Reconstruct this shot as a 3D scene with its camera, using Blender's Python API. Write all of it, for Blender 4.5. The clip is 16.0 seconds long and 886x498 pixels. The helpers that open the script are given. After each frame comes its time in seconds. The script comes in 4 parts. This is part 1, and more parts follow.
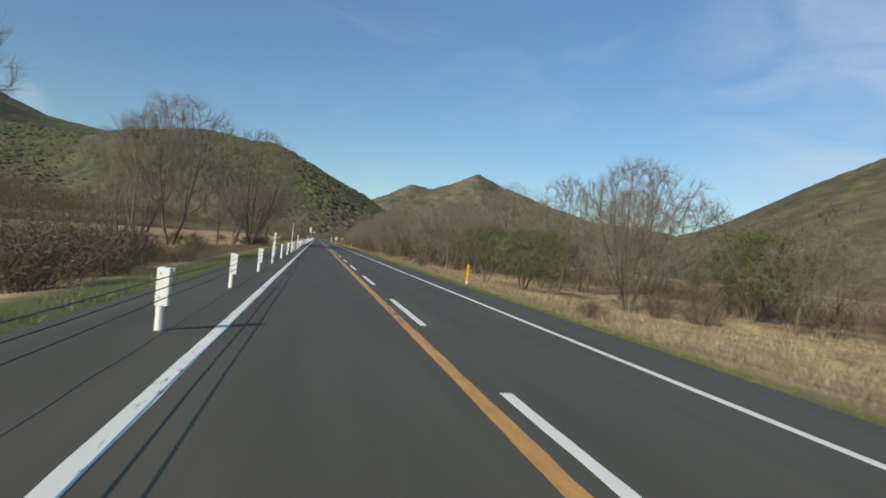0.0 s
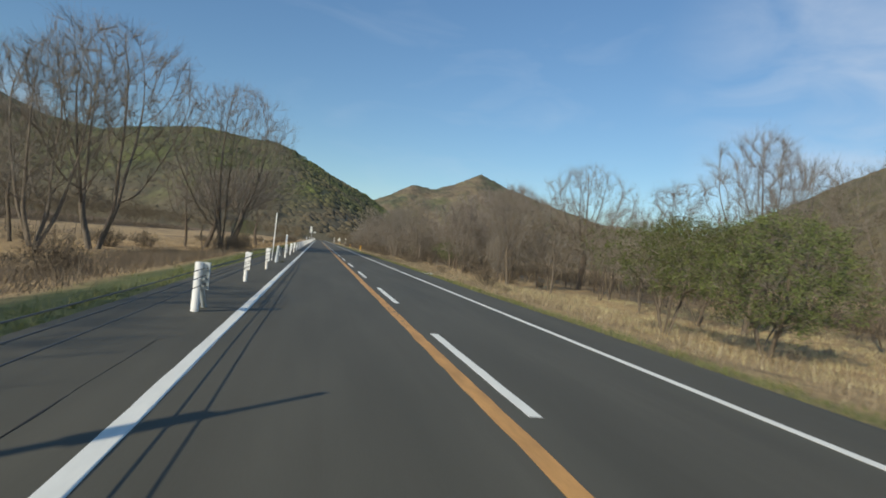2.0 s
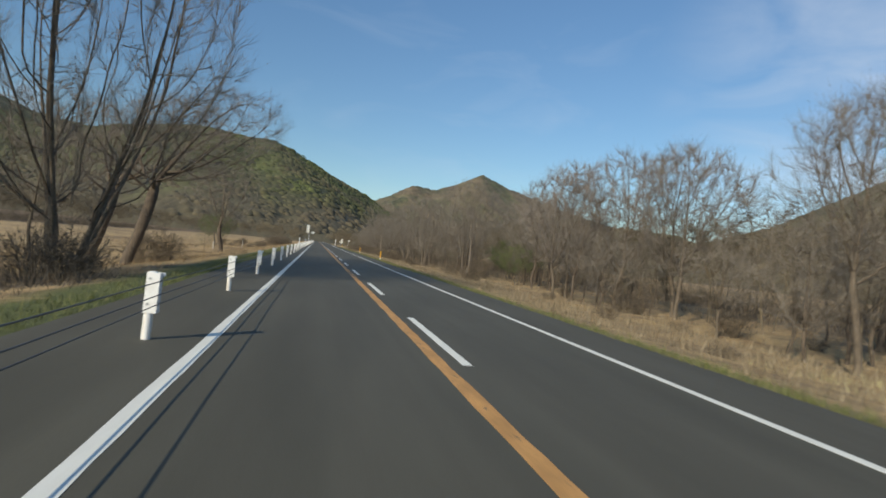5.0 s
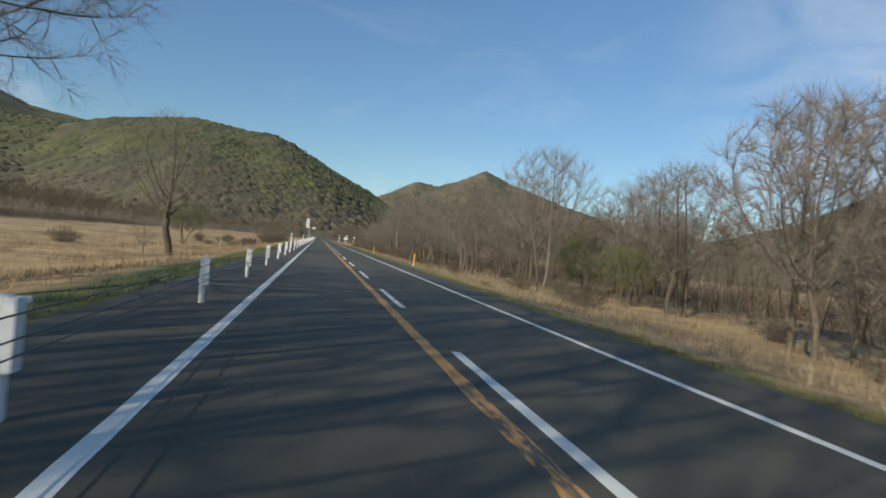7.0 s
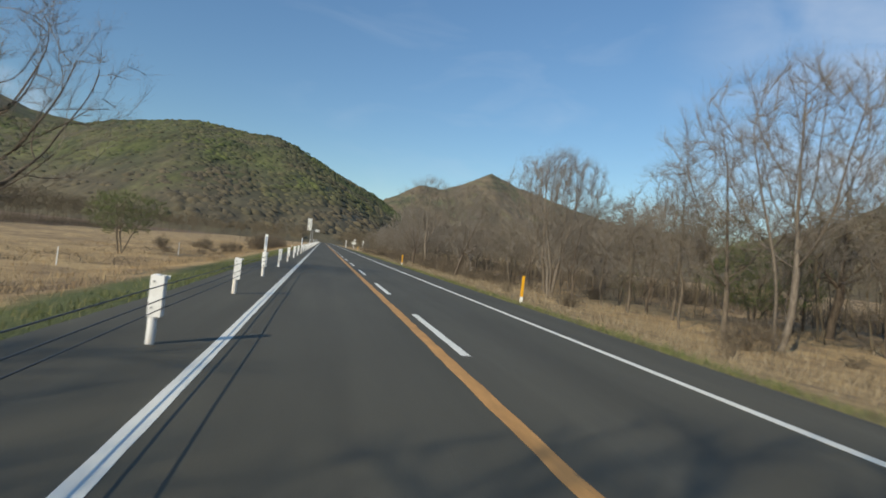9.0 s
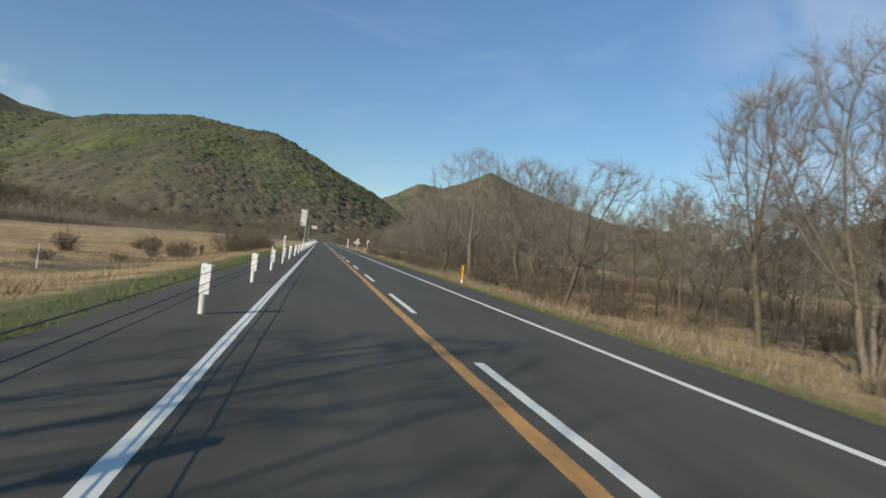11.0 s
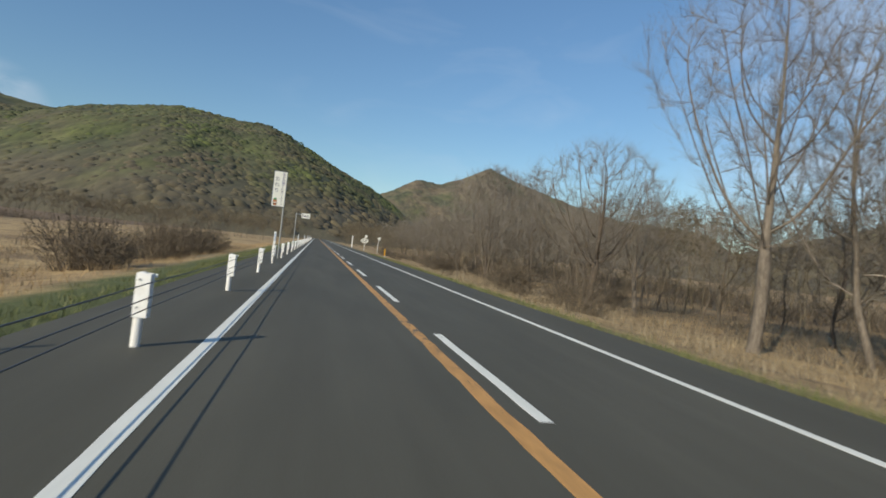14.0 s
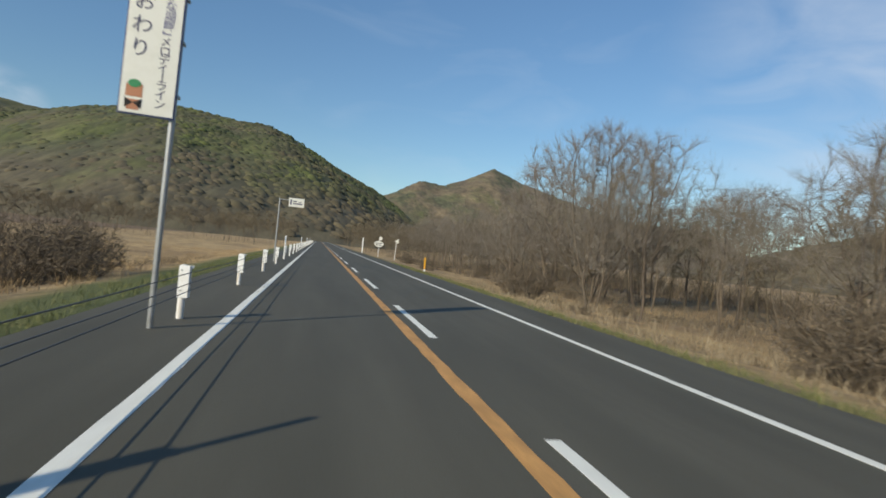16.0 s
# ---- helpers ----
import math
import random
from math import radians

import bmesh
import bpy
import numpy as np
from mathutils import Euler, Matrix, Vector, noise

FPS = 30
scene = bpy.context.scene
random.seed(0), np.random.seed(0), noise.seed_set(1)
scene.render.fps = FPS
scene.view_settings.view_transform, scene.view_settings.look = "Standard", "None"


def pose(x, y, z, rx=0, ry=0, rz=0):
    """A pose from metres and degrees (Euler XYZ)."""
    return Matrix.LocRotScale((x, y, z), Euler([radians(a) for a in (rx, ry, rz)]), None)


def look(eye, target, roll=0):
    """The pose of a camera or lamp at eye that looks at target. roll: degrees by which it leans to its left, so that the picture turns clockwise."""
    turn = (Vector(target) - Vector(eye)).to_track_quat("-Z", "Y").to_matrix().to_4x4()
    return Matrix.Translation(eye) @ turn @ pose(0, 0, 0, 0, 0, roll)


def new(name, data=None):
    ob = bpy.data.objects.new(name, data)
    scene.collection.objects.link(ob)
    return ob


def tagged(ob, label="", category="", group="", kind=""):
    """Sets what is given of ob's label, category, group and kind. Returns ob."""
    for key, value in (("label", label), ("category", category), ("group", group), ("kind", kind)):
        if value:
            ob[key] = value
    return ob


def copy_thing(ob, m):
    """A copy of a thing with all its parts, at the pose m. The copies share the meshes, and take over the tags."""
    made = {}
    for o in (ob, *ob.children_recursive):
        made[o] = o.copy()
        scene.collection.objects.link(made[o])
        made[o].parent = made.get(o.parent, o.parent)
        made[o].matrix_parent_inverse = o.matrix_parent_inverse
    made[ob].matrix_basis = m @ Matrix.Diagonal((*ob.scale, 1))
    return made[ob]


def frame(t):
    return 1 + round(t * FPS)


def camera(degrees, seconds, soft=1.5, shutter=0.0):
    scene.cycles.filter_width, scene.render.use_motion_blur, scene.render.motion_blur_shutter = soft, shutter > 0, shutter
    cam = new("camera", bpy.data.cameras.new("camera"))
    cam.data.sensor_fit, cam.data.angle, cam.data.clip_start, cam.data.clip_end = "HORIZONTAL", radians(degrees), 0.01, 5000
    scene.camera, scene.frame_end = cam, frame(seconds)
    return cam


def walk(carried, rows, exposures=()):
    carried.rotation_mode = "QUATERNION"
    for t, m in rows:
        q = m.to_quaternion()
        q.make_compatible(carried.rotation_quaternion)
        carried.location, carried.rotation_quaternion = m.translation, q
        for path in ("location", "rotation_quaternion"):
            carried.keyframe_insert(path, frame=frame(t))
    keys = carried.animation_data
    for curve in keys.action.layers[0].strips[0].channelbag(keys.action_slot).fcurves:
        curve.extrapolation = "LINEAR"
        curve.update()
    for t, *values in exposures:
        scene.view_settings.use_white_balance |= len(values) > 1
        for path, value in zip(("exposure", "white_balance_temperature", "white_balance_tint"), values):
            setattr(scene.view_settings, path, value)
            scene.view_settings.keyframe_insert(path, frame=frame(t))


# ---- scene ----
import collections

# ---- camera: seconds, x, y, yaw, pitch, roll; the eye rides 1.56 m over the road ----
cam = camera(77.3, 16.0, soft=1.75, shutter=0.2)
PATH = [
    (0.0, -0.09, 0.17, -12.91, 0.18, -6.03),
    (0.5, -0.10, 6.58, -12.82, 0.18, -6.05),
    (1.0, -0.10, 13.06, -12.79, 0.27, -5.90),
    (1.5, -0.10, 19.58, -12.66, -0.01, -6.17),
    (2.0, -0.11, 26.01, -12.80, 0.27, -6.14),
    (2.5, -0.10, 32.40, -12.89, 0.32, -5.94),
    (3.0, -0.10, 38.76, -12.89, 0.20, -5.90),
    (3.5, -0.09, 45.09, -12.93, 0.47, -6.09),
    (4.0, -0.09, 51.43, -12.88, 0.46, -6.48),
    (4.5, -0.08, 57.76, -12.87, 0.44, -6.09),
    (5.0, -0.07, 64.07, -12.90, 0.43, -6.09),
    (5.5, -0.06, 70.38, -12.92, 0.41, -6.09),
    (6.0, -0.05, 76.68, -12.91, 0.40, -6.09),
    (6.5, -0.05, 82.96, -12.86, 0.38, -6.18),
    (7.0, -0.05, 89.25, -12.74, 0.08, -6.17),
    (7.5, -0.06, 95.55, -12.70, 0.40, -6.27),
    (8.0, -0.07, 101.93, -12.55, 0.39, -6.19),
    (8.5, -0.11, 108.38, -12.46, 0.33, -5.81),
    (9.0, -0.15, 114.89, -12.34, 0.41, -5.87),
    (9.5, -0.18, 121.42, -12.32, 0.40, -6.09),
    (10.0, -0.21, 127.97, -12.37, 0.40, -6.09),
    (10.5, -0.23, 134.54, -12.47, 0.39, -6.09),
    (11.0, -0.25, 141.13, -12.57, 0.38, -6.09),
    (11.5, -0.26, 147.74, -12.64, 0.38, -6.20),
    (12.0, -0.25, 154.37, -12.67, 0.27, -6.22),
    (12.5, -0.24, 161.03, -12.87, 0.31, -6.05),
    (13.0, -0.22, 167.57, -12.95, 0.08, -6.28),
    (13.5, -0.18, 174.07, -12.95, 0.22, -6.14),
    (14.0, -0.15, 180.56, -12.95, 0.10, -6.10),
    (14.5, -0.12, 187.06, -12.93, 0.31, -6.17),
    (15.0, -0.08, 193.53, -12.77, 0.07, -6.14),
    (15.5, -0.03, 199.95, -12.73, 0.34, -6.12),
    (16.0, 0.03, 206.35, -12.71, 0.25, -5.65),
]
walk(cam, [(t, pose(x, y, 1.56, 90 + pitch, roll, yaw)) for t, x, y, yaw, pitch, roll in PATH])

# ---- daylight: low spring sun from behind on the driver's left, thin cirrus ----
SUN_EL = radians(27)
SUN_DIR = Vector((-0.735 * math.cos(SUN_EL), -0.678 * math.cos(SUN_EL), math.sin(SUN_EL)))
scene.view_settings.exposure = 0.0

world = bpy.data.worlds.new("sky")
scene.world = world
world.use_nodes = True
wn, wl = world.node_tree.nodes, world.node_tree.links
wn.clear()
sky = wn.new("ShaderNodeTexSky")
sky.sky_type, sky.sun_disc, sky.sun_elevation, sky.sun_rotation = "NISHITA", False, SUN_EL, radians(227.3)
sky.altitude, sky.air_density, sky.dust_density, sky.ozone_density = 300, 1.1, 0.02, 3.0
coord = wn.new("ShaderNodeTexCoord")
mix = wn.new("ShaderNodeMix")
mix.data_type = "RGBA"
mix.inputs[7].default_value = (5.9, 6.6, 7.6, 1)
back = wn.new("ShaderNodeBackground")
back.inputs["Strength"].default_value = 0.107
out = wn.new("ShaderNodeOutputWorld")


def sky_math(kind, a, b):
    m = wn.new("ShaderNodeMath")
    m.operation = kind
    for socket, v in zip(m.inputs, (a, b)):
        if isinstance(v, (int, float)):
            socket.default_value = v
        else:
            wl.new(v, socket)
    return m.outputs[0]


def cloud(aim, inner, outer, lo, hi, top, scale, turn, detail=6):
    """A patch of streaky cirrus round a direction; inner and outer: degrees from it; lo and hi: where its noise begins and is full."""
    squash = wn.new("ShaderNodeMapping")
    squash.inputs["Rotation"].default_value, squash.inputs["Scale"].default_value = turn, scale
    wl.new(coord.outputs["Generated"], squash.inputs["Vector"])
    streak = wn.new("ShaderNodeTexNoise")
    streak.inputs["Scale"].default_value, streak.inputs["Detail"].default_value, streak.inputs["Distortion"].default_value = 1.0, detail, 0.6
    wl.new(squash.outputs["Vector"], streak.inputs["Vector"])
    veil = wn.new("ShaderNodeMapRange")
    for key, v in (("From Min", lo), ("From Max", hi), ("To Max", top)):
        veil.inputs[key].default_value = v
    wl.new(streak.outputs["Fac"], veil.inputs["Value"])
    dot = wn.new("ShaderNodeVectorMath")
    dot.operation = "DOT_PRODUCT"
    dot.inputs[1].default_value = Vector(aim).normalized()
    wl.new(coord.outputs["Generated"], dot.inputs[0])
    reach = wn.new("ShaderNodeMapRange")
    reach.interpolation_type = "SMOOTHSTEP"
    reach.inputs["From Min"].default_value, reach.inputs["From Max"].default_value = math.cos(radians(outer)), math.cos(radians(inner))
    wl.new(dot.outputs["Value"], reach.inputs["Value"])
    return sky_math("MULTIPLY", veil.outputs["Result"], reach.outputs["Result"])


sheet = cloud((0.76, 0.56, 0.29), 4, 22, 0.30, 0.78, 0.68, (5, 5, 13), (0.5, -0.35, 0.3), 8)
wisps = cloud((0.25, 0.90, 0.34), 4, 26, 0.52, 0.90, 0.2, (5, 5, 16), (0.3, 0.4, 0.2))
bank = cloud((-0.46, 0.88, 0.115), 1.5, 5.2, 0.30, 0.55, 0.6, (9, 9, 20), (0, 0, 0), 4)
wide_veil = cloud((-0.6, -0.5, 0.6), 30, 75, 0.50, 0.90, 0.5, (2.0, 2.6, 7.0), (0.35, 0.0, 0.25))
wl.new(sky_math("MAXIMUM", sky_math("MAXIMUM", sheet, wisps), sky_math("MAXIMUM", bank, wide_veil)), mix.inputs[0])
tint = wn.new("ShaderNodeMix")
tint.data_type, tint.blend_type = "RGBA", "MULTIPLY"
tint.inputs[0].default_value = 1.0
# the sky's fall-off with height is gentle: a little less light at the horizon, more above
height = wn.new("ShaderNodeSeparateXYZ")
wl.new(coord.outputs["Generated"], height.inputs["Vector"])
rise = wn.new("ShaderNodeValToRGB")
rise.color_ramp.elements[0].position, rise.color_ramp.elements[0].color = 0.08, (0.80, 0.90, 0.90, 1)
rise.color_ramp.elements[1].position, rise.color_ramp.elements[1].color = 0.45, (0.96, 1.13, 1.19, 1)
wl.new(height.outputs["Z"], rise.inputs["Fac"])
wl.new(rise.outputs["Color"], tint.inputs[7])
wl.new(sky.outputs["Color"], tint.inputs[6])
wl.new(tint.outputs[2], mix.inputs[6])
wl.new(mix.outputs[2], back.inputs["Color"])
wl.new(back.outputs["Background"], out.inputs["Surface"])

sun = new("sun", bpy.data.lights.new("sun", "SUN"))
sun.data.energy, sun.data.angle, sun.data.color = 4.15, radians(0.53), (1.0, 0.895, 0.695)
sun.matrix_world = look((0, 0, 60), Vector((0, 0, 60)) - SUN_DIR)


# ---- materials ----
def material(name, build, rough=0.85, metal=0.0):
    m = bpy.data.materials.new(name)
    m.use_nodes = True
    n, l = m.node_tree.nodes, m.node_tree.links
    bsdf = n["Principled BSDF"]
    bsdf.inputs["Roughness"].default_value, bsdf.inputs["Metallic"].default_value = rough, metal
    build(n, l, bsdf)
    return m


def place(n, l, scale=(1, 1, 1)):
    """World coordinates in metres, stretched by scale."""
    g, m = n.new("ShaderNodeNewGeometry"), n.new("ShaderNodeMapping")
    m.inputs["Scale"].default_value = scale
    l.new(g.outputs["Position"], m.inputs["Vector"])
    return m.outputs["Vector"]


def noise_of(n, l, vector, scale, detail=4, rough=0.55, distortion=0.0):
    t = n.new("ShaderNodeTexNoise")
    t.inputs["Scale"].default_value, t.inputs["Detail"].default_value = scale, detail
    t.inputs["Roughness"].default_value, t.inputs["Distortion"].default_value = rough, distortion
    l.new(vector, t.inputs["Vector"])
    return t.outputs["Fac"]


def ramp(n, l, fac, stops):
    r = n.new("ShaderNodeValToRGB")
    e = r.color_ramp.elements
    while len(e) < len(stops):
        e.new(0.5)
    for k, (p, c) in enumerate(stops):
        e[k].position, e[k].color = p, (*c, 1)
    l.new(fac, r.inputs["Fac"])
    return r.outputs["Color"]


def blend(n, l, fac, a, b, mode="MIX"):
    m = n.new("ShaderNodeMix")
    m.data_type, m.blend_type = "RGBA", mode
    for s, v in ((m.inputs[0], fac), (m.inputs[6], a), (m.inputs[7], b)):
        if isinstance(v, (int, float)):
            s.default_value = v
        elif isinstance(v, tuple):
            s.default_value = (*v, 1)
        else:
            l.new(v, s)
    return m.outputs[2]


def step(n, l, value, lo, hi, a=0.0, b=1.0):
    m = n.new("ShaderNodeMapRange")
    for s, v in zip(("From Min", "From Max", "To Min", "To Max"), (lo, hi, a, b)):
        m.inputs[s].default_value = v
    l.new(value, m.inputs["Value"])
    return m.outputs["Result"]


def bump(n, l, bsdf, height, strength, distance):
    b = n.new("ShaderNodeBump")
    b.inputs["Strength"].default_value, b.inputs["Distance"].default_value = strength, distance
    l.new(height, b.inputs["Height"])
    l.new(b.outputs["Normal"], bsdf.inputs["Normal"])


def axis_of(n, l, name):
    g, s = n.new("ShaderNodeNewGeometry"), n.new("ShaderNodeSeparateXYZ")
    l.new(g.outputs["Position"], s.inputs["Vector"])
    return s.outputs[name]


def asphalt_colour(n, l):
    grain = noise_of(n, l, place(n, l), 60, 3, 0.7)
    wide = noise_of(n, l, place(n, l, (0.9, 0.12, 1)), 1.0, 5)
    streak = noise_of(n, l, place(n, l, (3.2, 0.05, 1)), 1.0, 3)
    c = ramp(n, l, wide, [(0.3, (0.076, 0.072, 0.054)), (0.7, (0.110, 0.104, 0.079))])
    c = blend(n, l, step(n, l, streak, 0.45, 0.75, 0, 0.45), c, (0.082, 0.075, 0.056))
    return blend(n, l, 0.5, c, ramp(n, l, grain, [(0.3, (0.35, 0.35, 0.35)), (0.7, (0.65, 0.64, 0.62))]), "OVERLAY"), grain


def asphalt(n, l, bsdf):
    c, grain = asphalt_colour(n, l)
    l.new(c, bsdf.inputs["Base Color"])
    bsdf.inputs["Specular IOR Level"].default_value = 0.4
    bump(n, l, bsdf, grain, 0.5, 0.004)


def paint_of(colour, worn, soiled=0.72):
    """Road paint, chipped through to the asphalt; worn: where the chips begin."""
    def build(n, l, bsdf):
        under, grain = asphalt_colour(n, l)
        chips = noise_of(n, l, place(n, l, (5, 1.2, 1)), 2.2, 8, 0.72)
        patch = noise_of(n, l, place(n, l, (0.6, 0.06, 1)), 1.0, 2)
        both = n.new("ShaderNodeMath")
        both.operation = "MULTIPLY_ADD"
        l.new(patch, both.inputs[0])
        both.inputs[1].default_value = 1.2
        l.new(chips, both.inputs[2])
        dirt = noise_of(n, l, place(n, l, (2, 0.5, 1)), 3, 5)
        dark = tuple(v * soiled for v in colour)
        c = blend(n, l, step(n, l, dirt, 0.3, 0.7), colour, dark)
        c = blend(n, l, step(n, l, noise_of(n, l, place(n, l, (9, 4, 1)), 4, 6, 0.7), 0.45, 0.75, 0, 0.6), c, dark)
        l.new(blend(n, l, step(n, l, both.outputs[0], worn, worn + 0.06), c, under), bsdf.inputs["Base Color"])
        bump(n, l, bsdf, grain, 0.4, 0.003)
    return build


def earth(n, l, bsdf):
    """Dead grass and litter, greener along the verges, scrub-brown in patches."""
    p = place(n, l)
    x, y = axis_of(n, l, "X"), axis_of(n, l, "Y")
    fine, mid, wide = noise_of(n, l, p, 9, 6, 0.7), noise_of(n, l, p, 0.33, 8, 0.72, 0.6), noise_of(n, l, p, 0.05, 6, 0.62)
    straw = ramp(n, l, fine, [(0.25, (0.27, 0.18, 0.085)), (0.5, (0.53, 0.37, 0.175)), (0.75, (0.69, 0.52, 0.29))])
    litter = ramp(n, l, fine, [(0.25, (0.09, 0.058, 0.035)), (0.6, (0.21, 0.14, 0.082)), (0.85, (0.32, 0.225, 0.13))])
    c = blend(n, l, step(n, l, mid, 0.42, 0.64, 0, 0.8), straw, litter)
    c = blend(n, l, step(n, l, wide, 0.54, 0.66, 0, 0.6), c, litter)
    c = blend(n, l, step(n, l, x, 27, 38, 0, 0.3), c, litter)
    c = blend(n, l, step(n, l, x, -66, -60, 0.95, 0), c, litter)
    green = ramp(n, l, fine, [(0.3, (0.065, 0.082, 0.024)), (0.7, (0.15, 0.165, 0.055))])
    def near(sock, lo0, lo1, hi0, hi1):
        a, b = step(n, l, sock, lo0, lo1), step(n, l, sock, hi0, hi1, 1, 0)
        m = n.new("ShaderNodeMath")
        m.operation = "MULTIPLY"
        l.new(a, m.inputs[0])
        l.new(b, m.inputs[1])
        return m.outputs[0]
    wob = n.new("ShaderNodeMath")
    wob.operation = "MULTIPLY_ADD"
    l.new(mid, wob.inputs[0])
    wob.inputs[1].default_value = 2.4
    l.new(x, wob.inputs[2])
    c = blend(n, l, near(wob.outputs[0], -5.8, -4.4, -2.4, -1.6), c, green)
    right = near(wob.outputs[0], 7.6, 8.0, 8.9, 9.8)
    c = blend(n, l, blend(n, l, 0.65, (0, 0, 0), right), c, green)
    l.new(c, bsdf.inputs["Base Color"])
    bump(n, l, bsdf, fine, 0.9, 0.08)


def wooded(spring, bare, dark, cut=0.5, squeeze=(1, 0.12, 1.0), facing=(1.1, 0.12, 1.0), foot_at=-62, single=0.0):
    """A hillside's canopy from afar: bare crowns, fresh leaf and dark conifers in patches."""
    def build(n, l, bsdf):
        p, round_p = place(n, l, squeeze), place(n, l, facing)
        crown = n.new("ShaderNodeTexVoronoi")
        crown.inputs["Scale"].default_value = 0.085
        crown.inputs["Randomness"].default_value = 1.0
        crown.feature = "SMOOTH_F1"
        l.new(round_p, crown.inputs["Vector"])
        wide, mid, fine = noise_of(n, l, p, 0.008, 5), noise_of(n, l, p, 0.012, 7, 0.68), noise_of(n, l, round_p, 0.16, 5, 0.68)
        clump = noise_of(n, l, round_p, 0.035, 4, 0.6)
        c = blend(n, l, step(n, l, mid, cut - 0.08, cut + 0.14), bare, spring)
        c = blend(n, l, step(n, l, wide, 0.50, 0.62, 0, 0.7), c, dark)
        c = blend(n, l, 0.35 if single else 0.6, c, ramp(n, l, clump, [(0.35, (0.26, 0.27, 0.27)), (0.65, (0.72, 0.73, 0.66))]), "OVERLAY")
        foot = n.new("ShaderNodeMath")
        foot.operation = "MULTIPLY_ADD"
        l.new(wide, foot.inputs[0])
        foot.inputs[1].default_value = -150
        l.new(axis_of(n, l, "Z"), foot.inputs[2])
        c = blend(n, l, step(n, l, foot.outputs[0], foot_at, foot_at + 50, 0.95, 0), c, bare)
        if single:
            each = n.new("ShaderNodeNewGeometry")
            c = blend(n, l, single, c, ramp(n, l, each.outputs["Random Per Island"], [(0, (0.2, 0.22, 0.2)), (0.5, (0.48, 0.47, 0.46)), (1, (0.76, 0.74, 0.66))]), "OVERLAY")
        c = blend(n, l, 0.3 if single else 0.6, c, ramp(n, l, fine, [(0.32, (0.22, 0.22, 0.22)), (0.68, (0.74, 0.74, 0.72))]), "OVERLAY")
        s = n.new("ShaderNodeSeparateColor")
        l.new(crown.outputs["Color"], s.inputs["Color"])
        c = blend(n, l, 0.5, c, ramp(n, l, s.outputs[0], [(0, (0.24, 0.24, 0.26)), (1, (0.72, 0.72, 0.66))]), "OVERLAY")
        l.new(c, bsdf.inputs["Base Color"])
        tops = n.new("ShaderNodeMath")
        tops.operation = "MULTIPLY_ADD"
        l.new(fine, tops.inputs[0])
        tops.inputs[1].default_value = 0.3
        l.new(step(n, l, crown.outputs["Distance"], 0.0, 0.8, 1, 0), tops.inputs[2])
        bump(n, l, bsdf, tops.outputs[0], 0.15 if single else 0.4, 2.0)
    return build


def bark(light, deep):
    def build(n, l, bsdf):
        t = n.new("ShaderNodeTexCoord")
        m = n.new("ShaderNodeMapping")
        m.inputs["Scale"].default_value = (6, 6, 1.2)
        l.new(t.outputs["Object"], m.inputs["Vector"])
        f = noise_of(n, l, m.outputs["Vector"], 2.5, 5, 0.65)
        l.new(ramp(n, l, f, [(0.3, deep), (0.7, light)]), bsdf.inputs["Base Color"])
        bump(n, l, bsdf, f, 0.8, 0.02)
    return build


def by_island(stops, spots=0.0):
    def build(n, l, bsdf):
        g = n.new("ShaderNodeNewGeometry")
        l.new(ramp(n, l, g.outputs["Random Per Island"], stops), bsdf.inputs["Base Color"])
    return build


def coat(colour, dirt, amount=0.35):
    """Weathered paint on metal, with grime at two sizes."""
    def build(n, l, bsdf):
        t = n.new("ShaderNodeTexCoord")
        big, small = noise_of(n, l, t.outputs["Object"], 5, 5), noise_of(n, l, t.outputs["Object"], 45, 4, 0.7)
        c = blend(n, l, step(n, l, big, 0.48, 0.72, 0, amount), colour, dirt)
        l.new(blend(n, l, step(n, l, small, 0.58, 0.72, 0, amount), c, dirt), bsdf.inputs["Base Color"])
        bump(n, l, bsdf, small, 0.15, 0.002)
    return build


M_ASPHALT = material("asphalt", asphalt, 0.76)
M_WHITE_LINE = material("white road paint", paint_of((0.87, 0.87, 0.79), 1.36, 0.88), 0.7)
M_ORANGE_LINE = material("orange road paint", paint_of((0.68, 0.36, 0.115), 1.27, 0.66), 0.7)
M_TAR = material("tar seam", paint_of((0.030, 0.027, 0.021), 1.08), 0.6)
M_EARTH = material("dead grass and litter", earth, 0.95)
M_HILL_GREEN = material("spring hillside", wooded((0.100, 0.110, 0.037), (0.116, 0.097, 0.060), (0.040, 0.058, 0.025), 0.45), 0.95)
M_CANOPY = material("crowns of the hillside", wooded((0.088, 0.104, 0.032), (0.110, 0.090, 0.058), (0.036, 0.052, 0.022), 0.44, (1, 0.5, 1), (1, 0.4, 1), -46, 0.22), 0.95)
M_HILL_FAR = material("far hillside", wooded((0.105, 0.118, 0.046), (0.155, 0.120, 0.082), (0.06, 0.075, 0.04), 0.56), 0.95)
M_HILL_BROWN = material("bare hillside", wooded((0.105, 0.100, 0.036), (0.128, 0.102, 0.058), (0.070, 0.069, 0.034), 0.50, (0.7, 0.9, 0.7), (0.7, 1.0, 0.9)), 0.95)
M_BARK = material("grey brown bark", bark((0.20, 0.163, 0.122), (0.065, 0.051, 0.037)), 0.92)
M_BARK_DARK = material("dark bark", bark((0.17, 0.132, 0.098), (0.05, 0.039, 0.029)), 0.92)
M_BARK_PALE = material("pale bark", bark((0.26, 0.22, 0.175), (0.09, 0.073, 0.057)), 0.9)
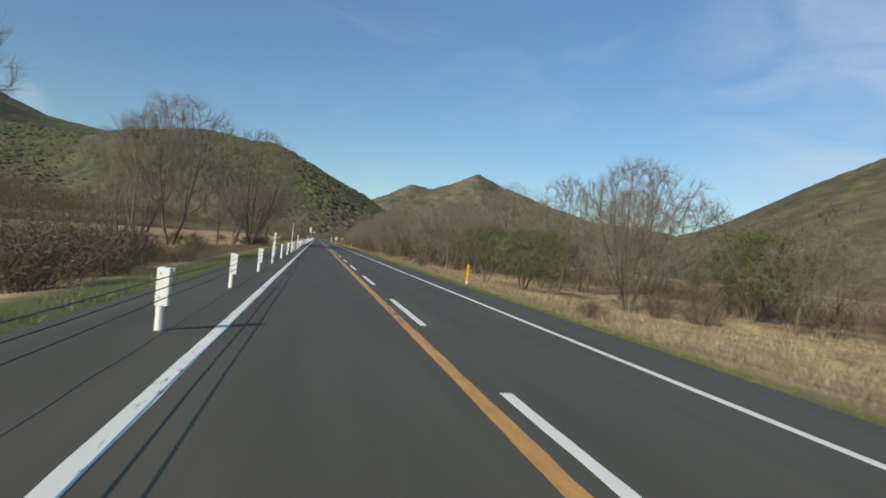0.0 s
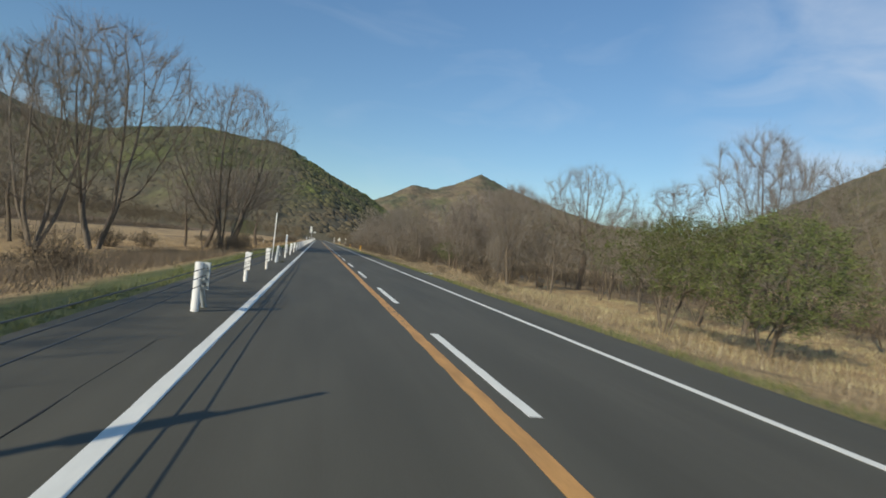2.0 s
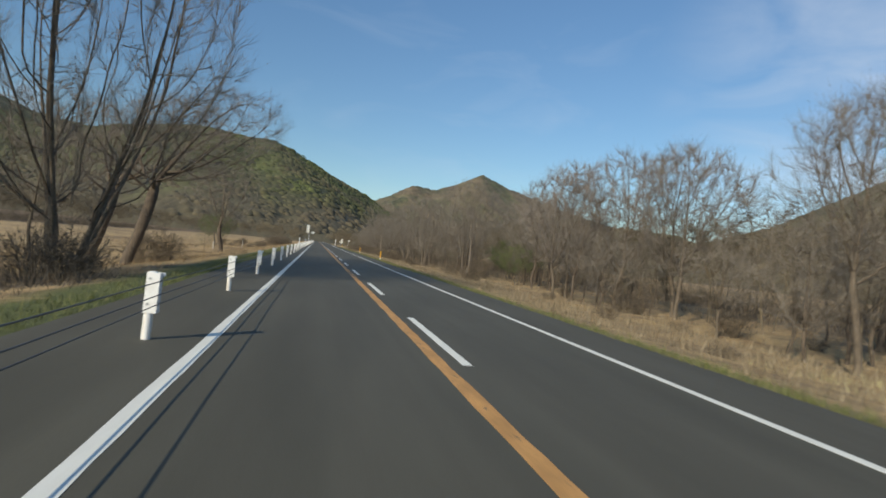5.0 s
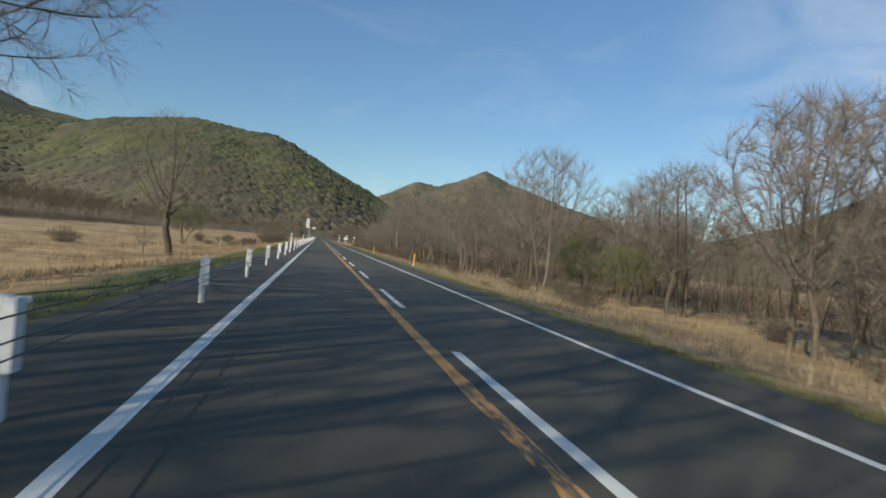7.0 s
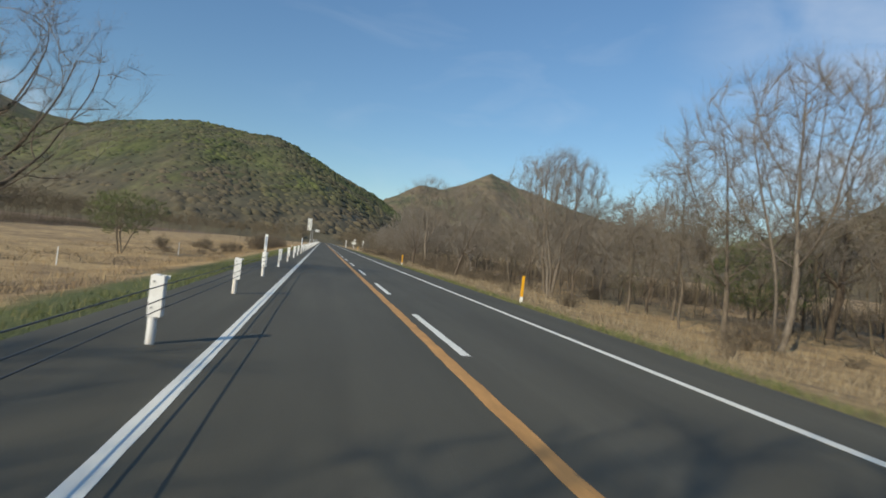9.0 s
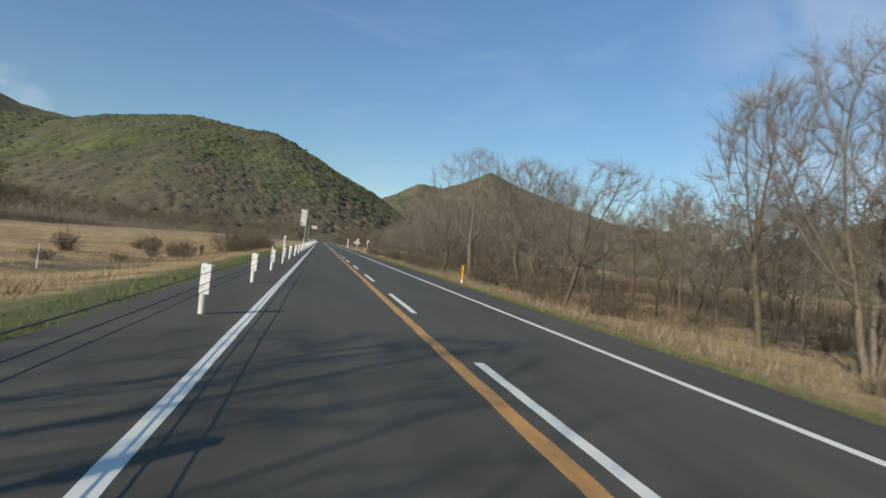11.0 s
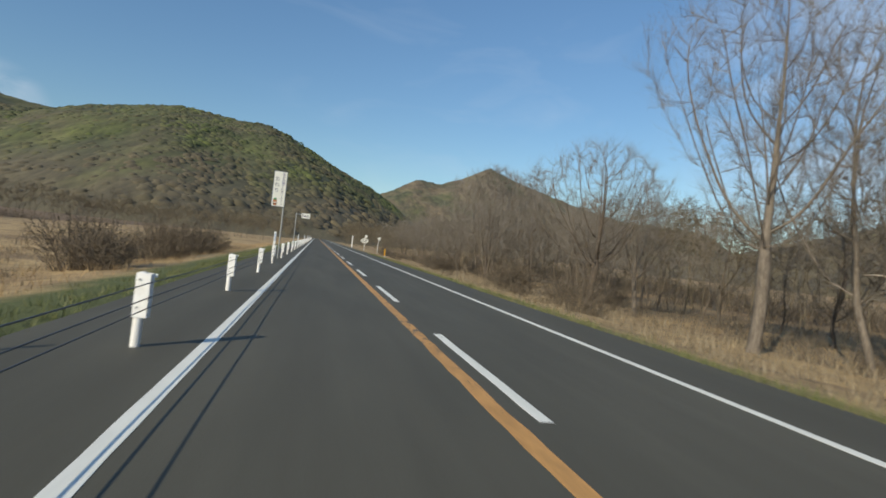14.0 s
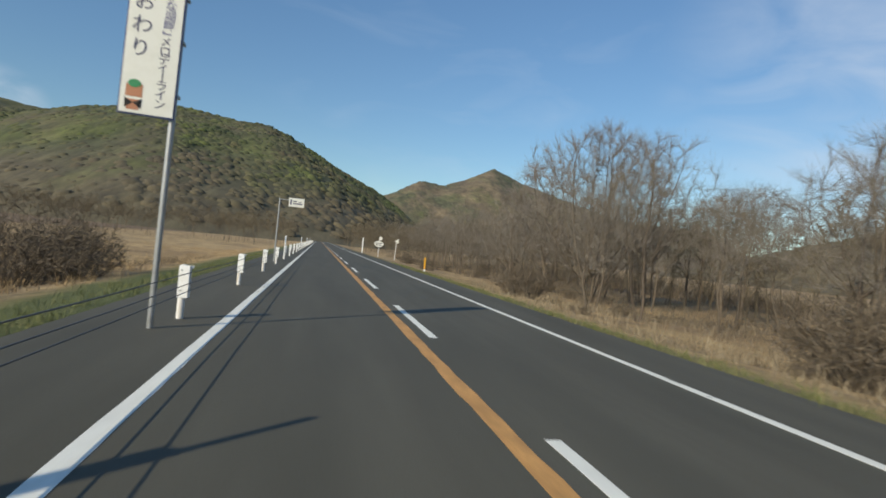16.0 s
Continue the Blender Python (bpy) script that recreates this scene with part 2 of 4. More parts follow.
M_PEELED = material("peeled wood", bark((0.62, 0.55, 0.46), (0.36, 0.30, 0.24)), 0.85)
M_TWIG = material("bare twigs", by_island([(0, (0.120, 0.103, 0.082)), (0.5, (0.185, 0.162, 0.133)), (1, (0.28, 0.249, 0.208))]), 0.9)
M_TWIG_RED = material("budding twigs", by_island([(0, (0.150, 0.126, 0.104)), (0.5, (0.215, 0.186, 0.158)), (1, (0.31, 0.272, 0.238))]), 0.9)
M_WOODS = material("bare woods", by_island([(0, (0.088, 0.070, 0.046)), (0.5, (0.132, 0.107, 0.070)), (1, (0.190, 0.157, 0.106))]), 0.95)
M_LEAF = material("fresh leaves", by_island([(0, (0.052, 0.068, 0.016)), (0.5, (0.094, 0.118, 0.027)), (1, (0.155, 0.18, 0.048))]), 0.7)
M_STRAW = material("dry grass", by_island([(0, (0.20, 0.130, 0.062)), (0.5, (0.38, 0.268, 0.138)), (1, (0.56, 0.42, 0.235))]), 0.9)
M_DULL_STRAW = material("dull verge straw", by_island([(0, (0.115, 0.087, 0.053)), (0.5, (0.235, 0.186, 0.118)), (1, (0.40, 0.330, 0.22))]), 0.9)
M_PALE_STRAW = material("pale tufted grass", by_island([(0, (0.22, 0.185, 0.085)), (0.5, (0.42, 0.37, 0.19)), (1, (0.60, 0.54, 0.33))]), 0.9)
M_GRASS = material("young verge grass", by_island([(0, (0.075, 0.096, 0.026)), (0.6, (0.13, 0.15, 0.046)), (1, (0.28, 0.25, 0.115))]), 0.85)
M_SCRUB = material("scrub stems", by_island([(0, (0.080, 0.063, 0.045)), (0.6, (0.140, 0.112, 0.080)), (1, (0.22, 0.178, 0.128))]), 0.95)
M_POST = material("white enamelled steel", coat((0.88, 0.88, 0.86), (0.52, 0.48, 0.42), 0.32), 0.4)


def streaked(n, l, bsdf):
    """White enamel with rust and grime that run down the tube."""
    t, m, o = n.new("ShaderNodeTexCoord"), n.new("ShaderNodeMapping"), n.new("ShaderNodeObjectInfo")
    m.inputs["Scale"].default_value = (16, 16, 1.1)
    l.new(t.outputs["Object"], m.inputs["Vector"])
    shift = n.new("ShaderNodeVectorMath")
    shift.operation = "ADD"
    l.new(m.outputs["Vector"], shift.inputs[0])
    scale = n.new("ShaderNodeMath")
    scale.operation = "MULTIPLY"
    l.new(o.outputs["Random"], scale.inputs[0])
    scale.inputs[1].default_value = 40
    l.new(scale.outputs[0], shift.inputs[1])
    run = noise_of(n, l, shift.outputs[0], 1.0, 5, 0.6)
    small = noise_of(n, l, t.outputs["Object"], 45, 4, 0.7)
    c = blend(n, l, step(n, l, run, 0.46, 0.66, 0, 0.75), (0.88, 0.88, 0.86), (0.50, 0.40, 0.28))
    l.new(blend(n, l, step(n, l, small, 0.6, 0.74, 0, 0.4), c, (0.42, 0.36, 0.29)), bsdf.inputs["Base Color"])
    bump(n, l, bsdf, small, 0.15, 0.002)


M_POST_TUBE = material("streaked white enamel", streaked, 0.45)
M_GALV = material("galvanised steel", coat((0.42, 0.43, 0.43), (0.24, 0.22, 0.19), 0.5), 0.45, 0.6)
M_ZINC = material("weathered zinc coat", coat((0.50, 0.53, 0.53), (0.36, 0.36, 0.33), 0.45), 0.5)
M_CABLE = material("steel wire rope", coat((0.13, 0.13, 0.13), (0.07, 0.065, 0.06), 0.5), 0.55, 0.4)
M_YELLOW = material("orange reflective sheet", coat((0.80, 0.40, 0.015), (0.50, 0.26, 0.03), 0.35), 0.45)
M_SIGN = material("white sign sheet", coat((0.74, 0.74, 0.68), (0.58, 0.57, 0.49), 0.3), 0.4)
M_STRIP = material("blue-grey reflective strip", coat((0.40, 0.47, 0.58), (0.33, 0.36, 0.4), 0.3), 0.35)
M_BLUE = material("dark blue edging", coat((0.03, 0.05, 0.14), (0.05, 0.05, 0.07), 0.3), 0.45)
M_INK = material("sign lettering", coat((0.035, 0.035, 0.10), (0.07, 0.07, 0.13), 0.3), 0.5)
M_VIOLET = material("violet sign lettering", coat((0.07, 0.065, 0.21), (0.12, 0.11, 0.22), 0.3), 0.5)
M_SIGN_GREEN = material("green sign print", coat((0.02, 0.22, 0.08), (0.04, 0.16, 0.08), 0.3), 0.5)
M_SIGN_BROWN = material("terracotta sign print", coat((0.42, 0.18, 0.09), (0.34, 0.16, 0.1), 0.3), 0.5)
M_BLACK = material("black sign print", coat((0.03, 0.028, 0.028), (0.06, 0.05, 0.05), 0.3), 0.5)


# ---- mesh helpers ----
def mesh_from(name, verts, faces, mat, smooth=False):
    me = bpy.data.meshes.new(name)
    me.from_pydata([tuple(v) for v in verts], [], faces)
    me.materials.append(mat)
    if smooth:
        me.polygons.foreach_set("use_smooth", [True] * len(me.polygons))
    me.update()
    return me


def part(name, bm, mat, parent=None, label="", smooth=False):
    me = bpy.data.meshes.new(name)
    bm.to_mesh(me)
    bm.free()
    me.materials.append(mat)
    if smooth:
        me.polygons.foreach_set("use_smooth", [True] * len(me.polygons))
    ob = new(name, me)
    ob.parent = parent
    return tagged(ob, label)


def box(bm, x0, x1, y0, y1, z0, z1, bevel=0.0):
    g = bmesh.ops.create_cube(bm, size=1.0, matrix=Matrix.LocRotScale(((x0 + x1) / 2, (y0 + y1) / 2, (z0 + z1) / 2), None, (x1 - x0, y1 - y0, z1 - z0)))
    if bevel:
        edges = list({e for v in g["verts"] for e in v.link_edges})
        bmesh.ops.bevel(bm, geom=edges, offset=bevel, segments=2, affect="EDGES", profile=0.5)


def rod(bm, a, b, r0, r1=None, sides=12, caps=True):
    a, b = Vector(a), Vector(b)
    d = b - a
    m = Matrix.Translation((a + b) / 2) @ d.to_track_quat("Z", "Y").to_matrix().to_4x4()
    bmesh.ops.create_cone(bm, cap_ends=caps, segments=sides, radius1=r0, radius2=r0 if r1 is None else r1, depth=d.length, matrix=m)


class Tubes:
    """Collects tapered tubes and spikes into one list of corners and faces."""
    def __init__(self):
        self.v, self.f = [], []

    def tube(self, pts, radii, sides):
        base = len(self.v)
        for k, (p, r) in enumerate(zip(pts, radii)):
            d = (pts[min(k + 1, len(pts) - 1)] - pts[max(k - 1, 0)]).normalized()
            side = d.orthogonal().normalized()
            up = d.cross(side)
            for s in range(sides):
                a = 2 * math.pi * s / sides
                self.v.append(p + (side * math.cos(a) + up * math.sin(a)) * r)
        for k in range(len(pts) - 1):
            for s in range(sides):
                t = (s + 1) % sides
                i, j = base + k * sides, base + (k + 1) * sides
                self.f.append((i + s, i + t, j + t, j + s))

    def spike(self, a, b, r):
        d = b - a
        side = d.orthogonal().normalized()
        up = d.normalized().cross(side)
        k = len(self.v)
        self.v += [a + side * r, a - side * r * 0.5 + up * r * 0.87, a - side * r * 0.5 - up * r * 0.87, b]
        self.f += [(k, k + 1, k + 3), (k + 1, k + 2, k + 3), (k + 2, k, k + 3)]

    def leaf(self, p, size, rng):
        a = Vector((rng.gauss(0, 1), rng.gauss(0, 1), rng.gauss(0, 0.6))).normalized()
        b = a.orthogonal().normalized()
        k = len(self.v)
        self.v += [p - a * size, p + b * size * 0.5, p + a * size, p - b * size * 0.5]
        self.f.append((k, k + 1, k + 2, k + 3))


# ---- ground, hills, road ----
def lie(x):
    """Height of the open ground across the road's line, without its roughness."""
    xs = (-160, -30, -12, -6, -3.75, 6.95, 8.5, 13, 22, 40, 160)
    zs = (-0.6, -1.5, -1.35, -0.35, -0.05, -0.05, -0.22, -0.8, -1.45, -1.6, -0.5)
    return float(np.interp(x, xs, zs))


def lay(x, y):
    """Height of the ground at a place."""
    off = max(0.0, min(1.0, (abs(x - 1.6) - 6.5) / 8))
    return lie(x) + off * (0.35 * noise.noise((x * 0.11, y * 0.09, 3.1)) + 0.12 * noise.noise((x * 0.5, y * 0.5, 9.7)))


def ground():
    xs = [-3200, -2200, -1500, -1000, -700, -480, -330, -230, -160, -120, -95, -76, -62, -52, -44, -38, -33, -29, -25.5, -22.5, -20, -17.8, -15.8, -14, -12.4,
          -11, -9.8, -8.7, -7.7, -6.8, -6, -5.2, -4.5, -3.9, -3.5, 1.6, 6.7, 7.1, 7.6, 8.2, 8.9, 9.7, 10.6, 11.6, 12.8, 14.2, 15.8, 17.6, 19.6, 22,
          25, 28.5, 32.5, 37, 43, 50, 60, 75, 95, 125, 170, 240, 340, 500, 750, 1100, 1600, 2300, 3200]
    ys = [-900, -500, -260, -140, -80, -50, -34, -24] + [-18 + 2.2 * k for k in range(128)] + [267, 273, 281, 291, 303, 318, 336, 358, 384, 416, 456, 510, 580, 680, 820, 1020, 1300, 1700, 2300, 3200, 4600]
    verts = []
    for y in ys:
        for x in xs:
            inside = -3.6 < x < 6.8
            verts.append((x, y, -0.11 if inside else lay(x, y)))
    w = len(xs)
    faces = [(j * w + i, j * w + i + 1, (j + 1) * w + i + 1, (j + 1) * w + i) for j in range(len(ys) - 1) for i in range(w - 1)]
    tagged(new("ground", mesh_from("ground", verts, faces, M_EARTH, True)), "dead grass and leaf litter with greener verges", "ground", kind="structure")


ground()


def hill(name, label, mat, crest, width, cell, rough, seed, centre=(0.0, 102.0), flank=0.35, grain=11.0, long=(1.0, 0.28), canopy=None):
    """A wooded hill along a crest: bearing, rise (degrees) and distance from a point on the road."""
    pts = []
    for az, el, d in crest:
        pts.append((centre[0] + d * math.sin(radians(az)), centre[1] + d * math.cos(radians(az)), d * math.tan(radians(el)) + 1.5))
    dense = []
    for a, b in zip(pts, pts[1:]):
        for k in range(12):
            f = k / 12
            dense.append([a[i] + (b[i] - a[i]) * f for i in range(3)])
    dense.append(list(pts[-1]))
    dense = np.array(dense)
    x0, x1 = dense[:, 0].min() - width, dense[:, 0].max() + width
    y0, y1 = dense[:, 1].min() - width, dense[:, 1].max() + width * 0.5
    nx, ny = int((x1 - x0) / cell), int((y1 - y0) / cell)
    gx, gy = np.meshgrid(np.linspace(x0, x1, nx), np.linspace(y0, y1, ny))
    z, away = np.full(gx.shape, -6.0), np.ones(gx.shape)
    for px, py, pz in dense:
        ax, ay = px - centre[0], py - centre[1]
        far = math.hypot(ax, ay)
        along = ((gx - px) * ax + (gy - py) * ay) / far
        across = ((gx - px) * ay - (gy - py) * ax) / far / flank
        d = np.hypot(along, across) / (width * (0.55 + 0.45 * pz / dense[:, 2].max()))
        away = np.minimum(away, d)
        z = np.maximum(z, pz * (1 - 0.9 * d - 0.1 * d * d))
    for j in range(ny):
        for i in range(nx):
            x, y = gx[j, i], gy[j, i]
            if z[j, i] > -5:
                gully = noise.noise((x / 170 + seed, y / 170, 0.3)) * min(18.0, max(0.0, z[j, i]) * 0.10)
                near_top = noise.voronoi((x / grain * long[0], y / grain * long[1], seed))[0][0]
                crown = rough * (1.6 * (0.5 - 1.3 * near_top * near_top) + 0.8 * noise.noise((x / 45, y / 45, seed + 5)))
                z[j, i] += gully * 1.1 * min(1.0, away[j, i] * 3) + crown
    z -= 2.0
    keep = -np.ones(gx.shape, int)
    verts, faces = [], []
    for j in range(ny):
        for i in range(nx):
            if z[j, i] > -5:
                keep[j, i] = len(verts)
                verts.append((gx[j, i], gy[j, i], z[j, i]))
    for j in range(ny - 1):
        for i in range(nx - 1):
            q = (keep[j, i], keep[j, i + 1], keep[j + 1, i + 1], keep[j + 1, i])
            if min(q) >= 0:
                faces.append(tuple(int(v) for v in q))
    tagged(new(name, mesh_from(name, verts, faces, mat, True)), label, "hill", kind="structure")
    if not canopy:
        return
    # single crowns on the slope that looks down on the road
    many, size, cover = canopy
    rng, t = random.Random(seed), Tubes()
    while many:
        i, j = rng.randrange(1, nx - 2), rng.randrange(1, ny - 2)
        if keep[j, i] < 0 or z[j, i] < 4:
            continue
        x, y = gx[j, i] + rng.uniform(0, cell), gy[j, i] + rng.uniform(0, cell)
        far = math.hypot(x - centre[0], y - centre[1])
        rise = ((z[j, i + 1] - z[j, i - 1]) * (x - centre[0]) + (z[j + 1, i] - z[j - 1, i]) * (y - centre[1])) / far
        if rise < -0.3 * cell or x > 160:
            continue
        r = size * rng.uniform(0.55, 1.25)
        lean_x, lean_y = (z[j, i + 1] - z[j, i - 1]) / (gx[j, i + 1] - gx[j, i - 1]), (z[j + 1, i] - z[j - 1, i]) / (gy[j + 1, i] - gy[j - 1, i])
        tall = r * rng.uniform(0.25, 0.52)
        base, turn = len(t.v), rng.uniform(0, 6.28)
        for ring, lift in ((1.0, -0.35), (0.62, 0.52)):
            for k in range(7):
                a, w = turn + 0.8976 * (k + ring), r * ring * rng.uniform(0.65, 1.3)
                t.v.append(Vector((x + math.cos(a) * w, y + math.sin(a) * w, z[j, i] + w * (math.cos(a) * lean_x + math.sin(a) * lean_y) + tall * (lift + rng.uniform(-0.14, 0.14)))))
        t.v.append(Vector((x, y, z[j, i] + tall)))
        for k in range(7):
            n = (k + 1) % 7
            t.f += [(base + k, base + n, base + 7 + n, base + 7 + k), (base + 7 + k, base + 7 + n, base + 14)]
        many -= 1
    tagged(new("hillside_trees", mesh_from("hillside_trees", t.v, t.f, cover, True)), "fresh green and bare brown crowns of hillside woods", "woods", kind="stuff")


hill("hill_north_west", "long wooded hill with fresh green leaf and bare crowns", M_HILL_GREEN,
     [(-40, 6.6, 1050), (-32, 7.2, 1060), (-26, 7.4, 1080), (-22.5, 7.5, 1080), (-19.2, 8.7, 1080), (-16, 9.3, 1060), (-12.5, 9.95, 1050), (-8.4, 9.65, 1060), (-5.3, 9.65, 1080), (-2.4, 8.44, 1130), (0, 7.15, 1200), (1.8, 6.35, 1270), (3.5, 5.6, 1350), (4.9, 4.75, 1420), (6.5, 3.4, 1460)],
     620, 6.5, 1.2, 1.7, grain=13.0, canopy=(9500, 5.2, M_CANOPY))
hill("hill_west", "high wooded ridge rising behind the nearer hill", M_HILL_GREEN,
     [(-44, 13.5, 1500), (-36, 12.0, 1500), (-30, 10.2, 1500), (-27, 9.0, 1500), (-24.8, 8.25, 1500), (-21.3, 8.0, 1500), (-17, 7.5, 1500)], 800, 12.0, 1.6, 4.2)
hill("hill_north", "distant brown wooded peaks at the valley's end", M_HILL_FAR,
     [(2, 3.4, 2400), (4.8, 4.5, 2400), (7, 5.45, 2400), (9.3, 6.8, 2400), (11.6, 6.5, 2400), (13.85, 7.4, 2380), (16.4, 8.6, 2360), (19.1, 7.5, 2360), (22, 6.6, 2360), (24.5, 5.8, 2360), (29, 4.6, 2360), (36, 4.2, 2360)],
     950, 12.0, 3.5, 7.9)
hill("hill_east", "bare brown wooded slope rising beyond the woods", M_HILL_BROWN,
     [(30, 2.0, 640), (39.4, 5.27, 600), (46.8, 9.6, 560), (50.8, 11.5, 550), (58, 13.5, 560), (70, 14.0, 580), (84, 13.0, 600)], 330, 3.4, 1.3, 2.4, centre=(0.0, 0.0), grain=7.5, long=(0.6, 1.0))


def road():
    ys = [-70 + 10 * k for k in range(47)] + [420, 480, 560, 680, 820, 1000]
    xs = [-3.75, -3.2, -1.4, 1.9, 5.2, 6.6, 6.95]
    verts, w = [], len(xs)
    rng = random.Random(3)
    for y in ys:
        for k, x in enumerate(xs):
            edge = k in (0, w - 1)
            verts.append((x + (rng.uniform(-0.12, 0.12) if edge else 0), y, -0.03 if edge else 0.0))
    faces = [(j * w + i, j * w + i + 1, (j + 1) * w + i + 1, (j + 1) * w + i) for j in range(len(ys) - 1) for i in range(w - 1)]
    n = len(verts)
    for j in range(len(ys)):
        for i in (0, w - 1):
            x, y, z = verts[j * w + i]
            verts.append((x + (-0.15 if i == 0 else 0.15), y, -0.2))
    for j in range(len(ys) - 1):
        a, b = n + 2 * j, n + 2 * j + 2
        faces.append((a, j * w, (j + 1) * w, b))
        faces.append((j * w + w - 1, a + 1, b + 1, (j + 1) * w + w - 1))
    tagged(new("road", mesh_from("road", verts, faces, M_ASPHALT)), "two-lane dark grey asphalt road with paved shoulders", "road", kind="structure")


road()


def strip(name, label, x0, x1, y0, y1, mat, z=0.004, seed=1, ragged=0.006, step_y=0.7, category="road marking"):
    """A painted line: a thin slab with slightly uneven edges."""
    rng = random.Random(seed)
    count = max(2, int((y1 - y0) / step_y))
    verts, faces = [], []
    for k in range(count + 1):
        y = y0 + (y1 - y0) * k / count
        a, b = x0 + rng.uniform(-ragged, ragged), x1 + rng.uniform(-ragged, ragged)
        verts += [(a, y, z - 0.0035), (a, y, z), (b, y, z), (b, y, z - 0.0035)]
        if k:
            i, j = 4 * k - 4, 4 * k
            faces += [(i, i + 1, j + 1, j)[::-1], (i + 1, i + 2, j + 2, j + 1), (i + 2, i + 3, j + 3, j + 2)]
    return tagged(new(name, mesh_from(name, verts, faces, mat)), label, category, kind="structure")


strip("edge_line_left", "broad white edge line, chipped", -1.475, -1.30, -60, 900, M_WHITE_LINE, seed=11, step_y=0.5)
strip("edge_line_right", "thin white edge line", 5.14, 5.29, -60, 900, M_WHITE_LINE, seed=21, step_y=1.0)
strip("centre_line", "orange no-overtaking line, worn through in patches", 1.71, 1.91, -60, 900, M_ORANGE_LINE, seed=31, ragged=0.014, step_y=0.45)
strip("pavement_seam", "dark tarred seam along the shoulder", -2.044, -2.034, -60, 34, M_TAR, z=0.0036, seed=41, ragged=0.02, step_y=0.8, category="seam")


def dash_at(k):
    """Far end of the k-th dash of the broken line."""
    return float(np.interp(k, (-4, 6, 10, 13, 16, 22, 60), (-33.8, 66.2, 108.0, 138.3, 170.2, 231.2, 611)))


for k in range(-4, 50):
    far = dash_at(k)
    strip("centre_dash", "white dash of the broken centre line", 2.13, 2.28, far - 5.0, far, M_WHITE_LINE, seed=100 + k, step_y=0.5)


# ---- guard cable, delineators ----
def post_y(k):
    """Place along the road of the k-th guard post."""
    return float(np.interp(k, (-6, -1, 0, 3, 4, 5, 6, 13, 15, 17, 20, 21, 26, 31, 60), (-26.6, 8.8, 15.65, 36.8, 43.95, 50.84, 57.7, 108.2, 122.7, 136.7, 159.4, 166.5, 202.2, 237.7, 441)))


def post_x(k):
    return float(np.interp(k, (-6, 6, 13, 17, 21, 26, 31, 60), (-2.15, -2.14, -2.18, -2.20, -2.19, -2.14, -2.10, -2.08)))


def guard_post():
    thing = new("guard_post")
    bm = bmesh.new()
    rod(bm, (0, 0, -0.25), (0, 0, 0.90), 0.057, sides=16)
    part("post", bm, M_POST_TUBE, thing, "white post tube with rust streaks")
    bm = bmesh.new()
    # folded plate that holds the ropes on the road side
    box(bm, -0.060, 0.108, -0.066, -0.060, 0.36, 0.90, 0.002)
    box(bm, 0.102, 0.108, -0.060, 0.060, 0.36, 0.90, 0.002)
    box(bm, -0.060, 0.108, 0.060, 0.066, 0.36, 0.90, 0.002)
    box(bm, 0.108, 0.14, 0.060, 0.066, 0.85, 0.90, 0.002)
    bracket = part("bracket", bm, M_POST, thing, "white folded steel rope bracket")
    for z in (0.48, 0.82):
        bm = bmesh.new()
        rod(bm, (-0.01, -0.064, z), (-0.01, -0.076, z), 0.016, sides=6)
        part("bolt", bm, M_GALV, bracket)
    bm = bmesh.new()
    bmesh.ops.create_uvsphere(bm, u_segments=14, v_segments=7, radius=0.06, matrix=Matrix.Translation((0, 0, 0.895)) @ Matrix.Diagonal((1, 1, 0.35, 1)))
    part("cap", bm, M_POST, thing, smooth=True)
    return tagged(thing, "white steel guard-cable post with a folded rope bracket", "guard post", "guard cable posts")


first = guard_post()
first.matrix_basis = pose(post_x(-5), post_y(-5), 0)
rng = random.Random(8)
for k in range(-4, 58):
    if k in (3, 6):
        continue
    copy_thing(first, pose(post_x(k) + rng.uniform(-0.02, 0.02), post_y(k), 0, rng.uniform(-1, 1), rng.uniform(-1.2, 1.2), rng.uniform(-5, 5)))


def guard_cable(z, k0, k1, x, label, end=None):
    t = Tubes()
    pts = []
    for k in range(k0, k1 + 1):
        pts.append(Vector((post_x(k) + x, post_y(k), z)))
        if k < k1:
            y = (post_y(k) + post_y(k + 1)) / 2
            pts.append(Vector(((post_x(k) + post_x(k + 1)) / 2 + x, y, z - 0.012)))
    if end is not None:
        pts.append(Vector(end))
    t.tube(pts, [0.008] * len(pts), 6)
    tagged(new("guard_cable", mesh_from("guard_cable", t.v, t.f, M_CABLE, True)), label, "guard cable", "ropes of the guard cable")


for z, low in ((0.51, 0.485), (0.66, 0.61), (0.80, 0.79)):
    guard_cable(z, -6, 5, 0.112, "dark steel wire rope stretched between guard posts", (-2.13, 57.62 + 0.58 * z / 0.86, z))
    guard_cable(low, 3, 57, 0.130, "dark steel wire rope stretched between guard posts")


